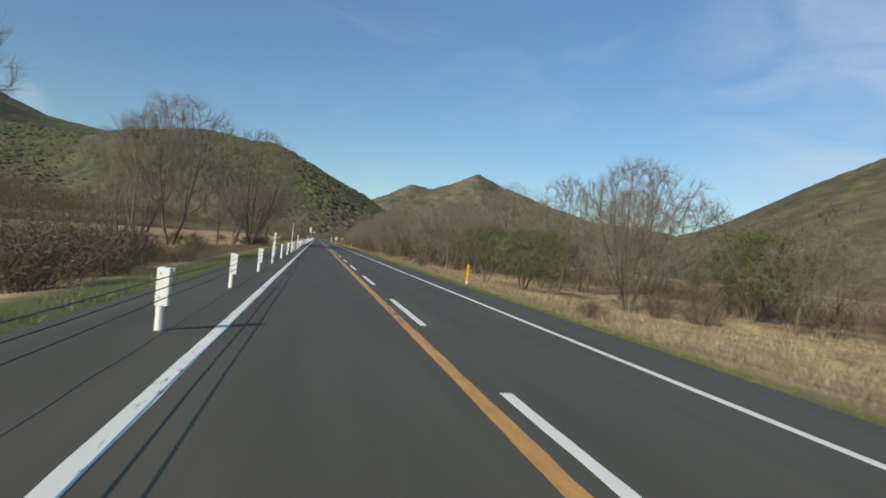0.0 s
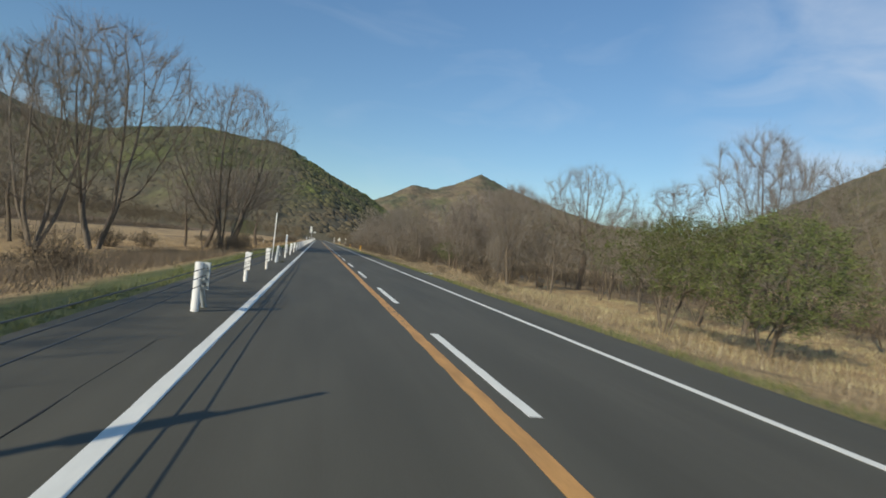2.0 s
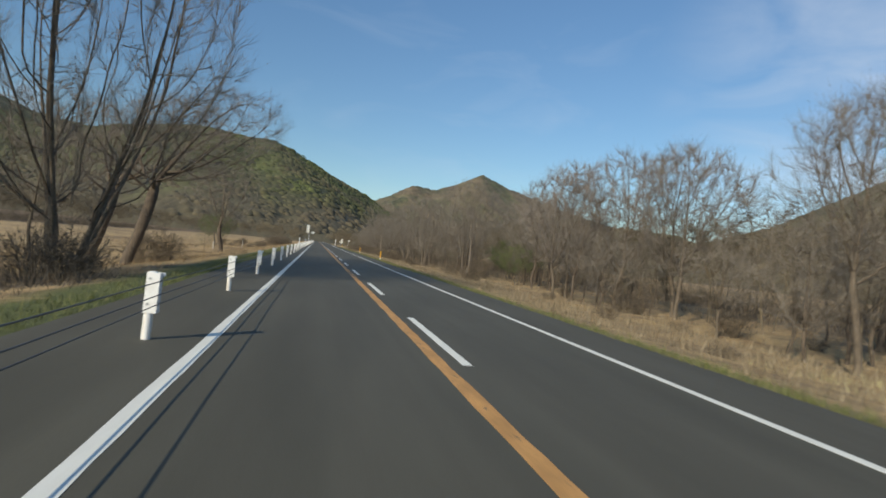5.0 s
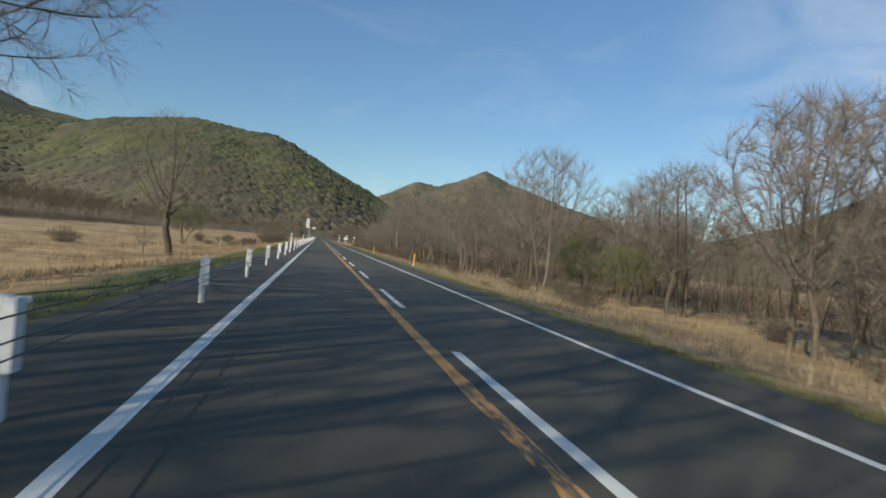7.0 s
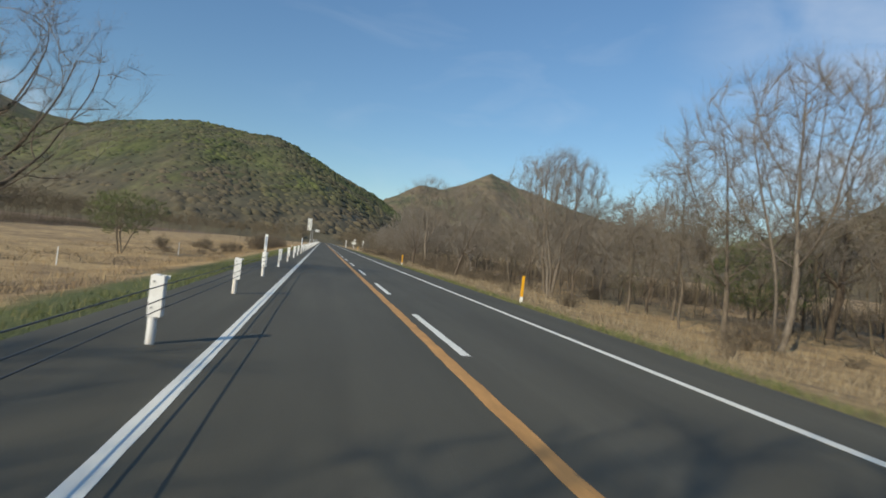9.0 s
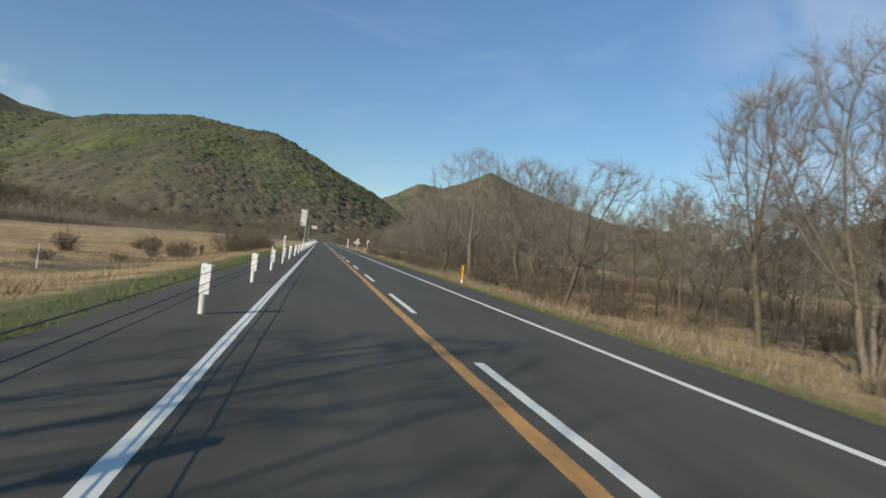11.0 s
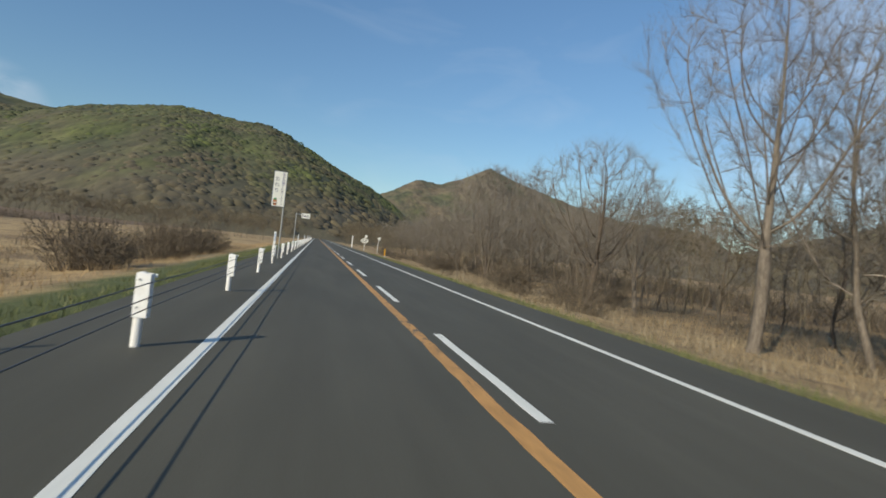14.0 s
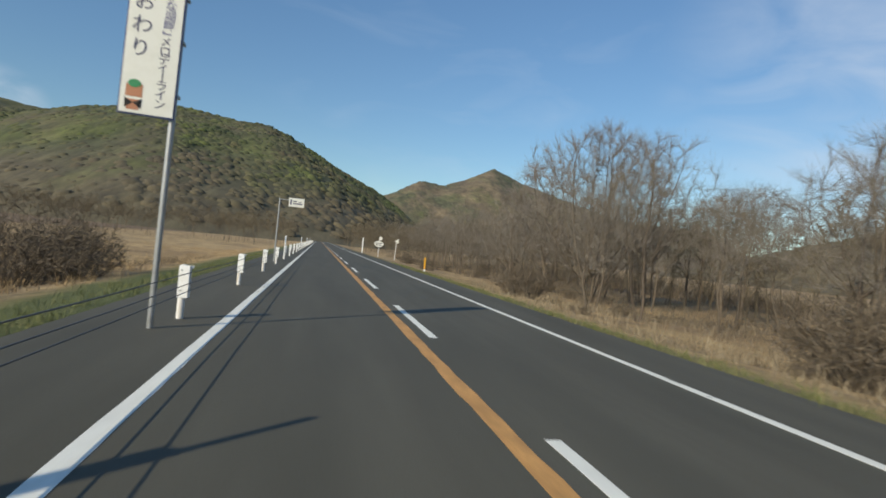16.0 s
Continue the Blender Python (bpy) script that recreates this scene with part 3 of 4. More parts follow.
def anchor(y):
    """Start post of the second run of ropes, with its bracket on the far side."""
    thing = new("anchor_post")
    bm = bmesh.new()
    rod(bm, (0, 0, -0.3), (0, 0, 0.90), 0.07, sides=16)
    part("post", bm, M_POST, thing)
    bm = bmesh.new()
    rod(bm, (0.02, 0.12, 0.62), (0.05, 0.75, -0.12), 0.05, sides=12)
    part("strut", bm, M_ZINC, thing, "grey slanting strut")
    bm = bmesh.new()
    box(bm, 0.03, 0.19, 0.075, 0.095, 0.40, 0.90, 0.004)
    box(bm, 0.172, 0.19, -0.02, 0.075, 0.40, 0.90, 0.004)
    plate = part("bracket", bm, M_ZINC, thing, "grey steel rope bracket")
    for z in (0.485, 0.61, 0.79):
        bm = bmesh.new()
        rod(bm, (0.130, -0.14, z), (0.130, 0.14, z), 0.022, sides=8)
        part("rope_socket", bm, M_GALV, plate)
    thing.matrix_basis = pose(-2.15, y, 0)
    tagged(thing, "white steel anchor post with a grey rope bracket", "guard post", "anchor posts")


def end_anchor():
    """Where the first run of ropes ends: a slanting tube leaning on an upright one."""
    thing = new("anchor_post")
    bm = bmesh.new()
    rod(bm, (0, 0.72, -0.3), (0, 0.72, 0.84), 0.057, sides=16)
    part("post", bm, M_POST, thing)
    bm = bmesh.new()
    rod(bm, (-0.02, -0.2, -0.28), (0.0, 0.62, 0.88), 0.07, sides=16)
    strut = part("strut", bm, M_ZINC, thing, "grey slanting anchor tube")
    for z in (0.51, 0.66, 0.80):
        bm = bmesh.new()
        y = 0.58 * z / 0.86
        rod(bm, (0.075, y - 0.10, z), (0.075, y + 0.12, z), 0.02, sides=8)
        part("rope_socket", bm, M_GALV, strut)
    bm = bmesh.new()
    box(bm, 0.062, 0.17, 0.68, 0.72, 0.34, 0.84, 0.004)
    box(bm, 0.15, 0.17, 0.60, 0.72, 0.34, 0.84, 0.004)
    part("bracket", bm, M_GALV, thing, "grey steel rope bracket")
    thing.matrix_basis = pose(-2.19, 57.6, 0)
    tagged(thing, "grey slanting anchor tube braced against a white post", "guard post", "anchor posts")


end_anchor()
anchor(post_y(3))


def delineator():
    """A tall white board clamped to a guard post."""
    thing = new("delineator")
    bm = bmesh.new()
    box(bm, -0.052, 0.052, -0.10, -0.068, 0.36, 1.58, 0.012)
    part("board", bm, M_POST, thing)
    for z in (0.46, 0.82):
        bm = bmesh.new()
        rod(bm, (0, 0, z - 0.02), (0, 0, z + 0.02), 0.072, sides=16)
        part("clamp", bm, M_GALV, thing)
    bm = bmesh.new()
    box(bm, -0.034, 0.034, -0.105, -0.100, 1.12, 1.50, 0.0015)
    part("reflector", bm, M_STRIP, thing, "blue-grey reflective strip")
    for z in (0.55, 0.68, 0.95):
        bm = bmesh.new()
        box(bm, -0.053, 0.053, -0.104, -0.097, z, z + 0.022, 0.001)
        part("band", bm, M_GALV, thing, "grey clamp band")
    return tagged(thing, "tall white delineator board clamped to a guard post", "delineator", "delineators on the guard cable")


first = delineator()
first.matrix_basis = pose(post_x(2), post_y(2), 0)
for k in (-3, 7, 17, 22, 27, 32, 37, 42, 47):
    copy_thing(first, pose(post_x(k), post_y(k), 0, 0, 0, rng.uniform(-4, 4)))


def snow_pole(x, y, h):
    thing = new("snow_pole")
    bm = bmesh.new()
    rod(bm, (0, 0, -0.3), (0, 0, h), 0.030, 0.027, sides=12)
    part("pole", bm, M_POST, thing)
    bm = bmesh.new()
    bmesh.ops.create_uvsphere(bm, u_segments=10, v_segments=6, radius=0.032, matrix=Matrix.Translation((0, 0, h)))
    part("cap", bm, M_POST, thing)
    for z in (0.45, 0.62, 0.78):
        bm = bmesh.new()
        rod(bm, (0, 0, z), (0, 0, z + 0.03), 0.038, sides=12)
        part("clamp", bm, M_GALV, thing)
    thing.matrix_basis = pose(x, y, 0, 1.0, 0.6, 0)
    tagged(thing, "tall thin white snow pole beside the anchor post", "snow pole")


snow_pole(-2.55, 59.2, 2.72)


def orange_post():
    thing = new("marker_post")
    bm = bmesh.new()
    box(bm, -0.06, 0.06, -0.022, 0.022, -0.3, 0.26, 0.01)
    part("foot", bm, M_POST, thing, "white lower part")
    bm = bmesh.new()
    box(bm, -0.06, 0.06, -0.022, 0.022, 0.26, 1.15, 0.01)
    board = part("board", bm, M_YELLOW, thing, "orange reflective board")
    for z in (0.5, 0.86):
        bm = bmesh.new()
        rod(bm, (0, -0.022, z), (0, -0.028, z), 0.009, sides=6)
        part("rivet", bm, M_GALV, board)
    return tagged(thing, "orange marker post with a white foot on the grass verge", "marker post", "orange marker posts")


first = orange_post()
first.matrix_basis = pose(8.08, 29.3, lay(8.08, 29.3) - 0.02, 0, 0.5, 3)
for x, y, lean in ((8.25, 137.0, 1.0), (8.32, 173.6, 0.5), (8.2, 248.5, -0.5)):
    copy_thing(first, pose(x, y, lay(x, y) - 0.02, 0, lean, rng.uniform(-4, 4)))


# ---- signs ----
def letters(name, text, size, mat, parent, x, z, y, label=""):
    c = bpy.data.curves.new(name, "FONT")
    c.body, c.size, c.align_x, c.align_y, c.extrude = text, size, "CENTER", "CENTER", 0.0015
    c.resolution_u = 3
    tmp = bpy.data.objects.new(name, c)
    scene.collection.objects.link(tmp)
    me = bpy.data.meshes.new_from_object(tmp.evaluated_get(bpy.context.evaluated_depsgraph_get()))
    bpy.data.objects.remove(tmp)
    bpy.data.curves.remove(c)
    me.materials.clear()
    me.materials.append(mat)
    ob = new(name, me)
    ob.parent = parent
    ob.matrix_basis = pose(x, y, z, 90, 0, 0)
    return tagged(ob, label)


def melody_sign():
    thing = new("road_sign")
    bm = bmesh.new()
    rod(bm, (0, 0, -0.4), (0, 0, 5.0), 0.045, sides=16)
    part("pole", bm, M_GALV, thing, "grey steel pole")
    bm = bmesh.new()
    box(bm, -0.72, 0.04, -0.085, -0.055, 2.96, 5.09, 0.006)
    part("edging", bm, M_BLUE, thing, "dark blue sign edging")
    bm = bmesh.new()
    box(bm, -0.70, 0.02, -0.092, -0.08, 2.985, 5.065, 0.002)
    board = part("board", bm, M_SIGN, thing, "off-white sign board")
    for z in (3.3, 4.1, 4.75):
        bm = bmesh.new()
        box(bm, -0.10, 0.075, -0.055, 0.06, z, z + 0.04, 0.003)
        part("clamp", bm, M_GALV, thing)
    y = -0.095
    for ch, z in zip("おわり", (4.60, 4.26, 3.92)):
        letters("letter", ch, 0.29, M_INK, board, -0.50, z, y, "dark blue sign letter")
    for ch, z in zip("静かな湖畔", (4.89, 4.745, 4.60, 4.455, 4.31)):
        letters("letter", ch, 0.165, M_VIOLET, board, -0.15, z, y, "violet-blue sign letter")
    for x0, x1, z0, z1 in ((-0.19, -0.07, 5.0, 5.016), (-0.085, -0.07, 4.965, 5.0), (-0.225, -0.11, 4.185, 4.201), (-0.225, -0.21, 4.2, 4.235)):
        bm = bmesh.new()
        box(bm, x0, x1, y - 0.002, y + 0.002, z0, z1)
        part("bracket_stroke", bm, M_VIOLET, board, "violet-blue quotation bracket")
    for ch, z in zip("メロディ|ライン", (4.07, 3.93, 3.80, 3.695, 3.565, 3.42, 3.285, 3.15)):
        letters("letter", ch, 0.165, M_INK, board, -0.17, z, y, "dark blue sign letter")
    bm = bmesh.new()
    box(bm, -0.63, -0.41, y - 0.002, y + 0.002, 3.22, 3.40, 0.001)
    part("emblem", bm, M_SIGN_BROWN, board, "terracotta printed block")
    bm = bmesh.new()
    bmesh.ops.create_cone(bm, cap_ends=True, segments=20, radius1=0.085, radius2=0.085, depth=0.005, matrix=Matrix.Translation((-0.52, y - 0.004, 3.41)) @ Matrix.Rotation(radians(90), 4, "X") @ Matrix.Diagonal((1, 0.7, 1, 1)))
    part("emblem", bm, M_SIGN_GREEN, board, "green printed disc")
    bm = bmesh.new()
    box(bm, -0.60, -0.44, y - 0.002, y + 0.002, 3.03, 3.18, 0.001)
    part("emblem", bm, M_SIGN_BROWN, board, "terracotta printed block")
    for s in (-1, 1):
        bm = bmesh.new()
        vs = [bm.verts.new((-0.52 + s * a, y - 0.005, b)) for a, b in ((0.0, 3.13), (0.115, 3.20), (0.105, 3.05))]
        bm.faces.new(vs)
        bmesh.ops.solidify(bm, geom=bm.faces[:], thickness=0.002)
        part("emblem", bm, M_BLACK, board, "black printed wedge")
    thing.matrix_basis = pose(-2.28, 215.3, 0.13, 0, 0.4, 2)
    tagged(thing, "tall white road sign with blue lettering on a grey pole", "road sign")


melody_sign()


def arm_sign():
    thing = new("road_sign")
    bm = bmesh.new()
    rod(bm, (0, 0, -0.4), (0, 0, 3.75), 0.05, 0.045, sides=14)
    part("pole", bm, M_GALV, thing)
    bm = bmesh.new()
    rod(bm, (0, 0, 3.68), (1.4, 0, 3.68), 0.03, sides=10)
    part("arm", bm, M_GALV, thing)
    bm = bmesh.new()
    box(bm, 0.52, 1.40, -0.06, -0.035, 3.30, 3.82, 0.012)
    board = part("board", bm, M_SIGN, thing, "white sign board")
    for x0, x1, z0, z1 in ((0.60, 0.68, 3.42, 3.74), (0.76, 1.30, 3.46, 3.53), (0.76, 0.98, 3.60, 3.66), (1.05, 1.25, 3.58, 3.62)):
        bm = bmesh.new()
        box(bm, x0, x1, -0.066, -0.058, z0, z1, 0.001)
        part("text_bar", bm, M_INK, board, "dark blue bar of lettering")
    thing.matrix_basis = pose(-2.4, 240.2, 0)
    tagged(thing, "white sign board on an arm of a grey pole", "road sign")


arm_sign()


def far_signs():
    # an arrow board, a marker and a lamp-like reflector where a side road joins
    thing = new("road_sign")
    bm = bmesh.new()
    rod(bm, (0, 0, -0.4), (0, 0, 3.3), 0.05, sides=12)
    part("pole", bm, M_POST, thing)
    bm = bmesh.new()
    bmesh.ops.create_cone(bm, cap_ends=True, segments=28, radius1=0.8, radius2=0.8, depth=0.03, matrix=Matrix.Translation((-0.02, -0.08, 2.15)) @ Matrix.Rotation(radians(90), 4, "X") @ Matrix.Diagonal((1, 0.62, 1, 1)))
    board = part("board", bm, M_SIGN, thing, "oval white sign board")
    for x0, x1, z0, z1 in ((-0.55, -0.1, 2.2, 2.34), (0.08, 0.5, 2.2, 2.34), (-0.5, 0.45, 1.92, 2.03)):
        bm = bmesh.new()
        box(bm, x0, x1, -0.104, -0.094, z0, z1, 0.001)
        part("text_bar", bm, M_BLACK, board, "black bar of lettering")
    bm = bmesh.new()
    bmesh.ops.create_cone(bm, cap_ends=True, segments=24, radius1=0.3, radius2=0.3, depth=0.02, matrix=Matrix.Translation((0.2, -0.08, 3.1)) @ Matrix.Rotation(radians(90), 4, "X"))
    part("disc", bm, M_SIGN, thing, "round white sign")
    thing.matrix_basis = pose(10.0, 300, lay(10, 300))
    tagged(thing, "oval white sign with black bars on a white post", "road sign")
    thing = new("reflector_post")
    bm = bmesh.new()
    rod(bm, (0, 0, -0.4), (0, 0, 3.2), 0.05, sides=12)
    part("pole", bm, M_POST, thing)
    bm = bmesh.new()
    bmesh.ops.create_cone(bm, cap_ends=True, segments=3, radius1=0.48, radius2=0.48, depth=0.04, matrix=Matrix.Translation((0.1, -0.07, 3.1)) @ Matrix.Rotation(radians(90), 4, "X") @ Matrix.Rotation(radians(90), 4, "Z"))
    part("board", bm, M_SIGN, thing, "white triangular board")
    thing.matrix_basis = pose(12.9, 300.5, lay(12.9, 300), 0, 2, 0)
    tagged(thing, "white post with a triangular board beside the road", "road sign")
    thing = new("marker_board")
    bm = bmesh.new()
    box(bm, -0.1, 0.1, -0.03, 0.03, -0.3, 2.75, 0.02)
    part("board", bm, M_POST, thing)
    bm = bmesh.new()
    box(bm, -0.14, 0.14, -0.06, 0.06, -0.3, 0.2, 0.02)
    part("foot", bm, M_GALV, thing)
    thing.matrix_basis = pose(7.75, 306, lay(7.75, 306))
    tagged(thing, "tall white marker board on the verge", "marker board")


far_signs()


def field_stake(x, y, h, mat, label):
    thing = new("stake")
    bm = bmesh.new()
    rod(bm, (0, 0, -0.2), (0, 0, h), 0.035, 0.03, sides=8)
    part("shaft", bm, mat, thing)
    bm = bmesh.new()
    rod(bm, (0, 0, h - 0.06), (0, 0, h + 0.02), 0.04, sides=8)
    part("cap", bm, mat, thing)
    thing.matrix_basis = pose(x, y, lay(x, y), 1, 1.5, 0)
    tagged(thing, label, "stake", "stakes in the field")


field_stake(-13.2, 171.0, 1.15, M_POST, "white boundary stake in the dry grass")
field_stake(-14.6, 150.0, 1.0, M_POST, "white boundary stake in the dry grass")


def nest_stake():
    """A dark weathered box on a short stake."""
    thing = new("stake")
    bm = bmesh.new()
    box(bm, -0.09, 0.09, -0.07, 0.07, -0.2, 0.58, 0.02)
    part("shaft", bm, M_BARK_DARK, thing)
    bm = bmesh.new()
    box(bm, -0.2, 0.2, -0.16, 0.16, 0.52, 1.02, 0.03)
    part("box", bm, M_BARK_DARK, thing)
    bm = bmesh.new()
    box(bm, -0.16, 0.14, -0.17, 0.17, 1.015, 1.1, 0.03)
    part("lid", bm, M_BARK_DARK, thing)
    thing.matrix_basis = pose(-11.8, 201.0, lay(-11.8, 201.0), 1, 2, 20)
    tagged(thing, "dark weathered wooden box on a stake in dry grass", "stake", "stakes in the field")


def verge_peg():
    """A short brown peg with a white tip at the asphalt's edge."""
    thing = new("peg")
    bm = bmesh.new()
    rod(bm, (0, 0, -0.2), (0, 0, 0.5), 0.04, 0.04, sides=10)
    part("shaft", bm, M_SIGN_BROWN, thing)
    bm = bmesh.new()
    rod(bm, (0, 0, 0.5), (0, 0, 0.68), 0.043, 0.036, sides=10)
    part("tip", bm, M_POST, thing, "white painted tip")
    thing.matrix_basis = pose(-3.85, 186.9, lay(-3.85, 186.9), 0, 1, 0)
    tagged(thing, "short brown marker peg with a white tip", "peg")


nest_stake()
verge_peg()


def fallen_stick():
    bm = bmesh.new()
    box(bm, -0.05, 0.05, -0.45, 0.45, 0, 0.05, 0.01)
    ob = part("fallen_marker", bm, M_POST, None)
    ob.matrix_basis = pose(7.5, 63.6, lay(7.5, 63.6) + 0.02, 0, 3, -58)
    tagged(ob, "white marker board lying in the verge grass", "marker post")


fallen_stick()


def broken_branch():
    """A peeled branch that bows over among the trees."""
    t = Tubes()
    pts = [Vector((22.3, 196.15, -1.7)), Vector((22.2, 196.25, 0.2)), Vector((21.76, 196.7, 1.64)), Vector((21.5, 196.95, 2.1)), Vector((21.21, 197.22, 2.31)), Vector((20.9, 197.5, 2.37)), Vector((20.55, 197.8, 2.33))]
    t.tube(pts, [0.035, 0.032, 0.034, 0.034, 0.032, 0.028, 0.02], 8)
    tagged(new("broken_branch", mesh_from("broken_branch", t.v, t.f, M_PEELED, True)), "pale peeled branch bowing over among the trees", "branch")


broken_branch()


# ---- trees ----
def crown_points(rng, many, height, base, radius, fan, shift):
    """Places that the twigs of a crown grow towards: a cloud that opens from base upwards and closes in a dome."""
    pts = []
    while len(pts) < many:
        s = rng.random() ** 0.8
        wide = min(1.0, ((s + 0.08) / fan) ** 0.75) * math.sqrt(max(0.0, 1 - max(0.0, (s - 0.45) / 0.55) ** 2.2))
        a, r = rng.uniform(0, 6.283), radius * wide * rng.random() ** 0.45
        lobe = 1 + 0.22 * math.sin(3 * a + 7 * radius) + 0.12 * math.sin(5 * a + 4 * s)
        pts.append((shift[0] * s + math.cos(a) * r * lobe, shift[1] * s + math.sin(a) * r * lobe, base + (height - base) * s))
    return np.array(pts)


def grow_tree(seed, height, stems=1, trunk=0.16, clear=0.28, radius=0.42, fan=0.55, points=420, shift=(0, 0), crook=0.16, fine=3, twig=0.05, wide=0.0038, droop=0.0, leaves=0, leaf_size=0.05, spread=0.3):
    """Wood, twigs and leaves of a tree whose limbs reach for the points of its crown and thicken by what they carry.
    clear: bare share of the stem; radius: of the crown, by height; fan: where the crown is widest; shift: how far it leans."""
    rng = np.random.default_rng(seed)
    step_by = height / 44
    base = height * clear
    goal = crown_points(rng, points, height, base * 0.9, radius * height, fan, (shift[0] * height, shift[1] * height))
    node, parent = [], []
    for s in range(stems):
        a = 6.283 * s / stems + rng.uniform(-0.5, 0.5)
        out = 0.0 if stems == 1 else rng.uniform(0.5, 1.0) * spread
        p = np.array((math.cos(a), math.sin(a), 0)) * (0 if stems == 1 else trunk * 1.6)
        d = np.array((math.cos(a) * out + shift[0] * 0.5, math.sin(a) * out + shift[1] * 0.5, 1.0))
        last = -1
        for k in range(max(3, int(base * rng.uniform(0.8, 1.15) / step_by))):
            node.append(p.copy())
            parent.append(last)
            last = len(node) - 1
            d = d + np.array((rng.normal(0, crook * 0.5), rng.normal(0, crook * 0.5), 0.02))
            p = p + d / np.linalg.norm(d) * step_by
    stem_nodes = len(node)
    near, gap = np.zeros(points, int), np.full(points, 1e9)
    alive = np.ones(points, bool)
    twins = collections.defaultdict(list)

    def meet(first):
        fresh = np.array(node[first:])
        dist = np.linalg.norm(goal[:, None, :] - fresh[None, :, :], axis=2)
        k = dist.argmin(1)
        best = dist[np.arange(points), k]
        hit = best < gap
        gap[hit], near[hit] = best[hit], k[hit] + first

    def give_up(k):
        """Lets go of the nearest points that a stuck twig cannot reach."""
        mine = np.flatnonzero(alive & (near == k))
        alive[mine[np.argsort(gap[mine])[:max(1, len(mine) // 4)]]] = False

    meet(0)
    for _ in range(140):
        alive &= gap > step_by * 1.5
        if not alive.any():
            break
        pull = goal[alive] - np.array(node)[near[alive]]
        pull /= np.linalg.norm(pull, axis=1)[:, None]
        first = len(node)
        total = np.zeros((first, 3))
        np.add.at(total, near[alive], pull)
        for k in np.unique(near[alive]):
            came = node[k] - node[parent[k]] if parent[k] >= 0 else np.array((0, 0, step_by))
            came = came / np.linalg.norm(came)
            way = total[k] / (np.linalg.norm(total[k]) + 1e-6)
            if way @ came < (0.15 if k >= stem_nodes and not twins[k] else -0.35):
                give_up(k)
                continue
            d = way + came * 0.45 + rng.normal(0, crook * 0.6, 3) + np.array((0, 0, 0.20 - droop))
            tip = node[k] + d / np.linalg.norm(d) * step_by
            if any(np.linalg.norm(tip - other) < step_by * 0.55 for other in twins[k]) or len(twins[k]) > 3:
                give_up(k)
                continue
            twins[k].append(tip)
            node.append(tip)
            parent.append(int(k))
        if len(node) == first:
            continue
        meet(first)
        if len(node) > points * 9:
            break
    count = len(node)
    kids = [[] for _ in range(count)]
    tips = np.zeros(count)
    for k in range(count - 1, -1, -1):
        tips[k] = max(1.0, tips[k])
        if parent[k] >= 0:
            tips[parent[k]] += tips[k]
            kids[parent[k]].append(k)
    heavy = max(tips[k] for k in range(count) if parent[k] < 0)
    for _ in range(3):
        eased = list(node)
        for k in range(count):
            if parent[k] >= 0 and kids[k]:
                onward = max(kids[k], key=lambda c: tips[c])
                eased[k] = node[k] * 0.5 + (node[parent[k]] + node[onward]) * 0.25
        node = eased
    thin = 0.007
    power = math.log(trunk / thin) / math.log(heavy)
    girth = thin * tips ** power
    wood, spray, green = Tubes(), Tubes(), Tubes()
    def blade(a, b, w):
        side = (b - a).cross(Vector(rng.normal(0, 1, 3))).normalized() * w
        k = len(spray.v)
        spray.v += [a - side, a + side, b]
        spray.f.append((k, k + 1, k + 2))

    def ribbon(a, b, w):
        side = (b - a).cross(Vector(rng.normal(0, 1, 3))).normalized() * w
        k = len(spray.v)
        spray.v += [a - side, a + side, b + side * 0.6, b - side * 0.6]
        spray.f.append((k, k + 1, k + 2, k + 3))

    vec = [Vector(p) for p in node]
    starts = [(k, None) for k in range(count) if parent[k] < 0]
    while starts:
        k, root = starts.pop()
        chain = [] if root is None else [root]
        while True:
            chain.append(k)
            if not kids[k]:
                break
            order = sorted(kids[k], key=lambda c: -tips[c])
            starts += [(c, k) for c in order[1:]]
            k = order[0]
        pts, radii = [vec[c] for c in chain], [girth[c] for c in chain]
        if root is not None:
            radii[0] = radii[1]
        else:
            pts.insert(0, pts[0] - Vector((0, 0, 0.5)))
            radii.insert(0, radii[0] * 1.35)
            radii[1] *= 1.2
        cut = next((i for i, r in enumerate(radii) if r < 0.019), len(radii))
        if cut > 1:
            pick = [0] + [i for i in range(1, cut) if radii[i] > 0.05 or i % 2] + [min(cut, len(pts) - 1)]
            pick = sorted(set(pick))
            wood.tube([pts[i] for i in pick], [radii[i] for i in pick], 7 if radii[0] > 0.08 else 5 if radii[0] > 0.045 else 3)
        thin_pts = pts[max(0, cut - (cut > 1)):]
        if len(thin_pts) > 1:
            keep = list(range(0, len(thin_pts) - 1, 2)) + [len(thin_pts) - 1]
            for i, j in zip(keep, keep[1:]):
                ribbon(thin_pts[i], thin_pts[j], 0.013 * (1 - 0.7 * i / len(thin_pts)))

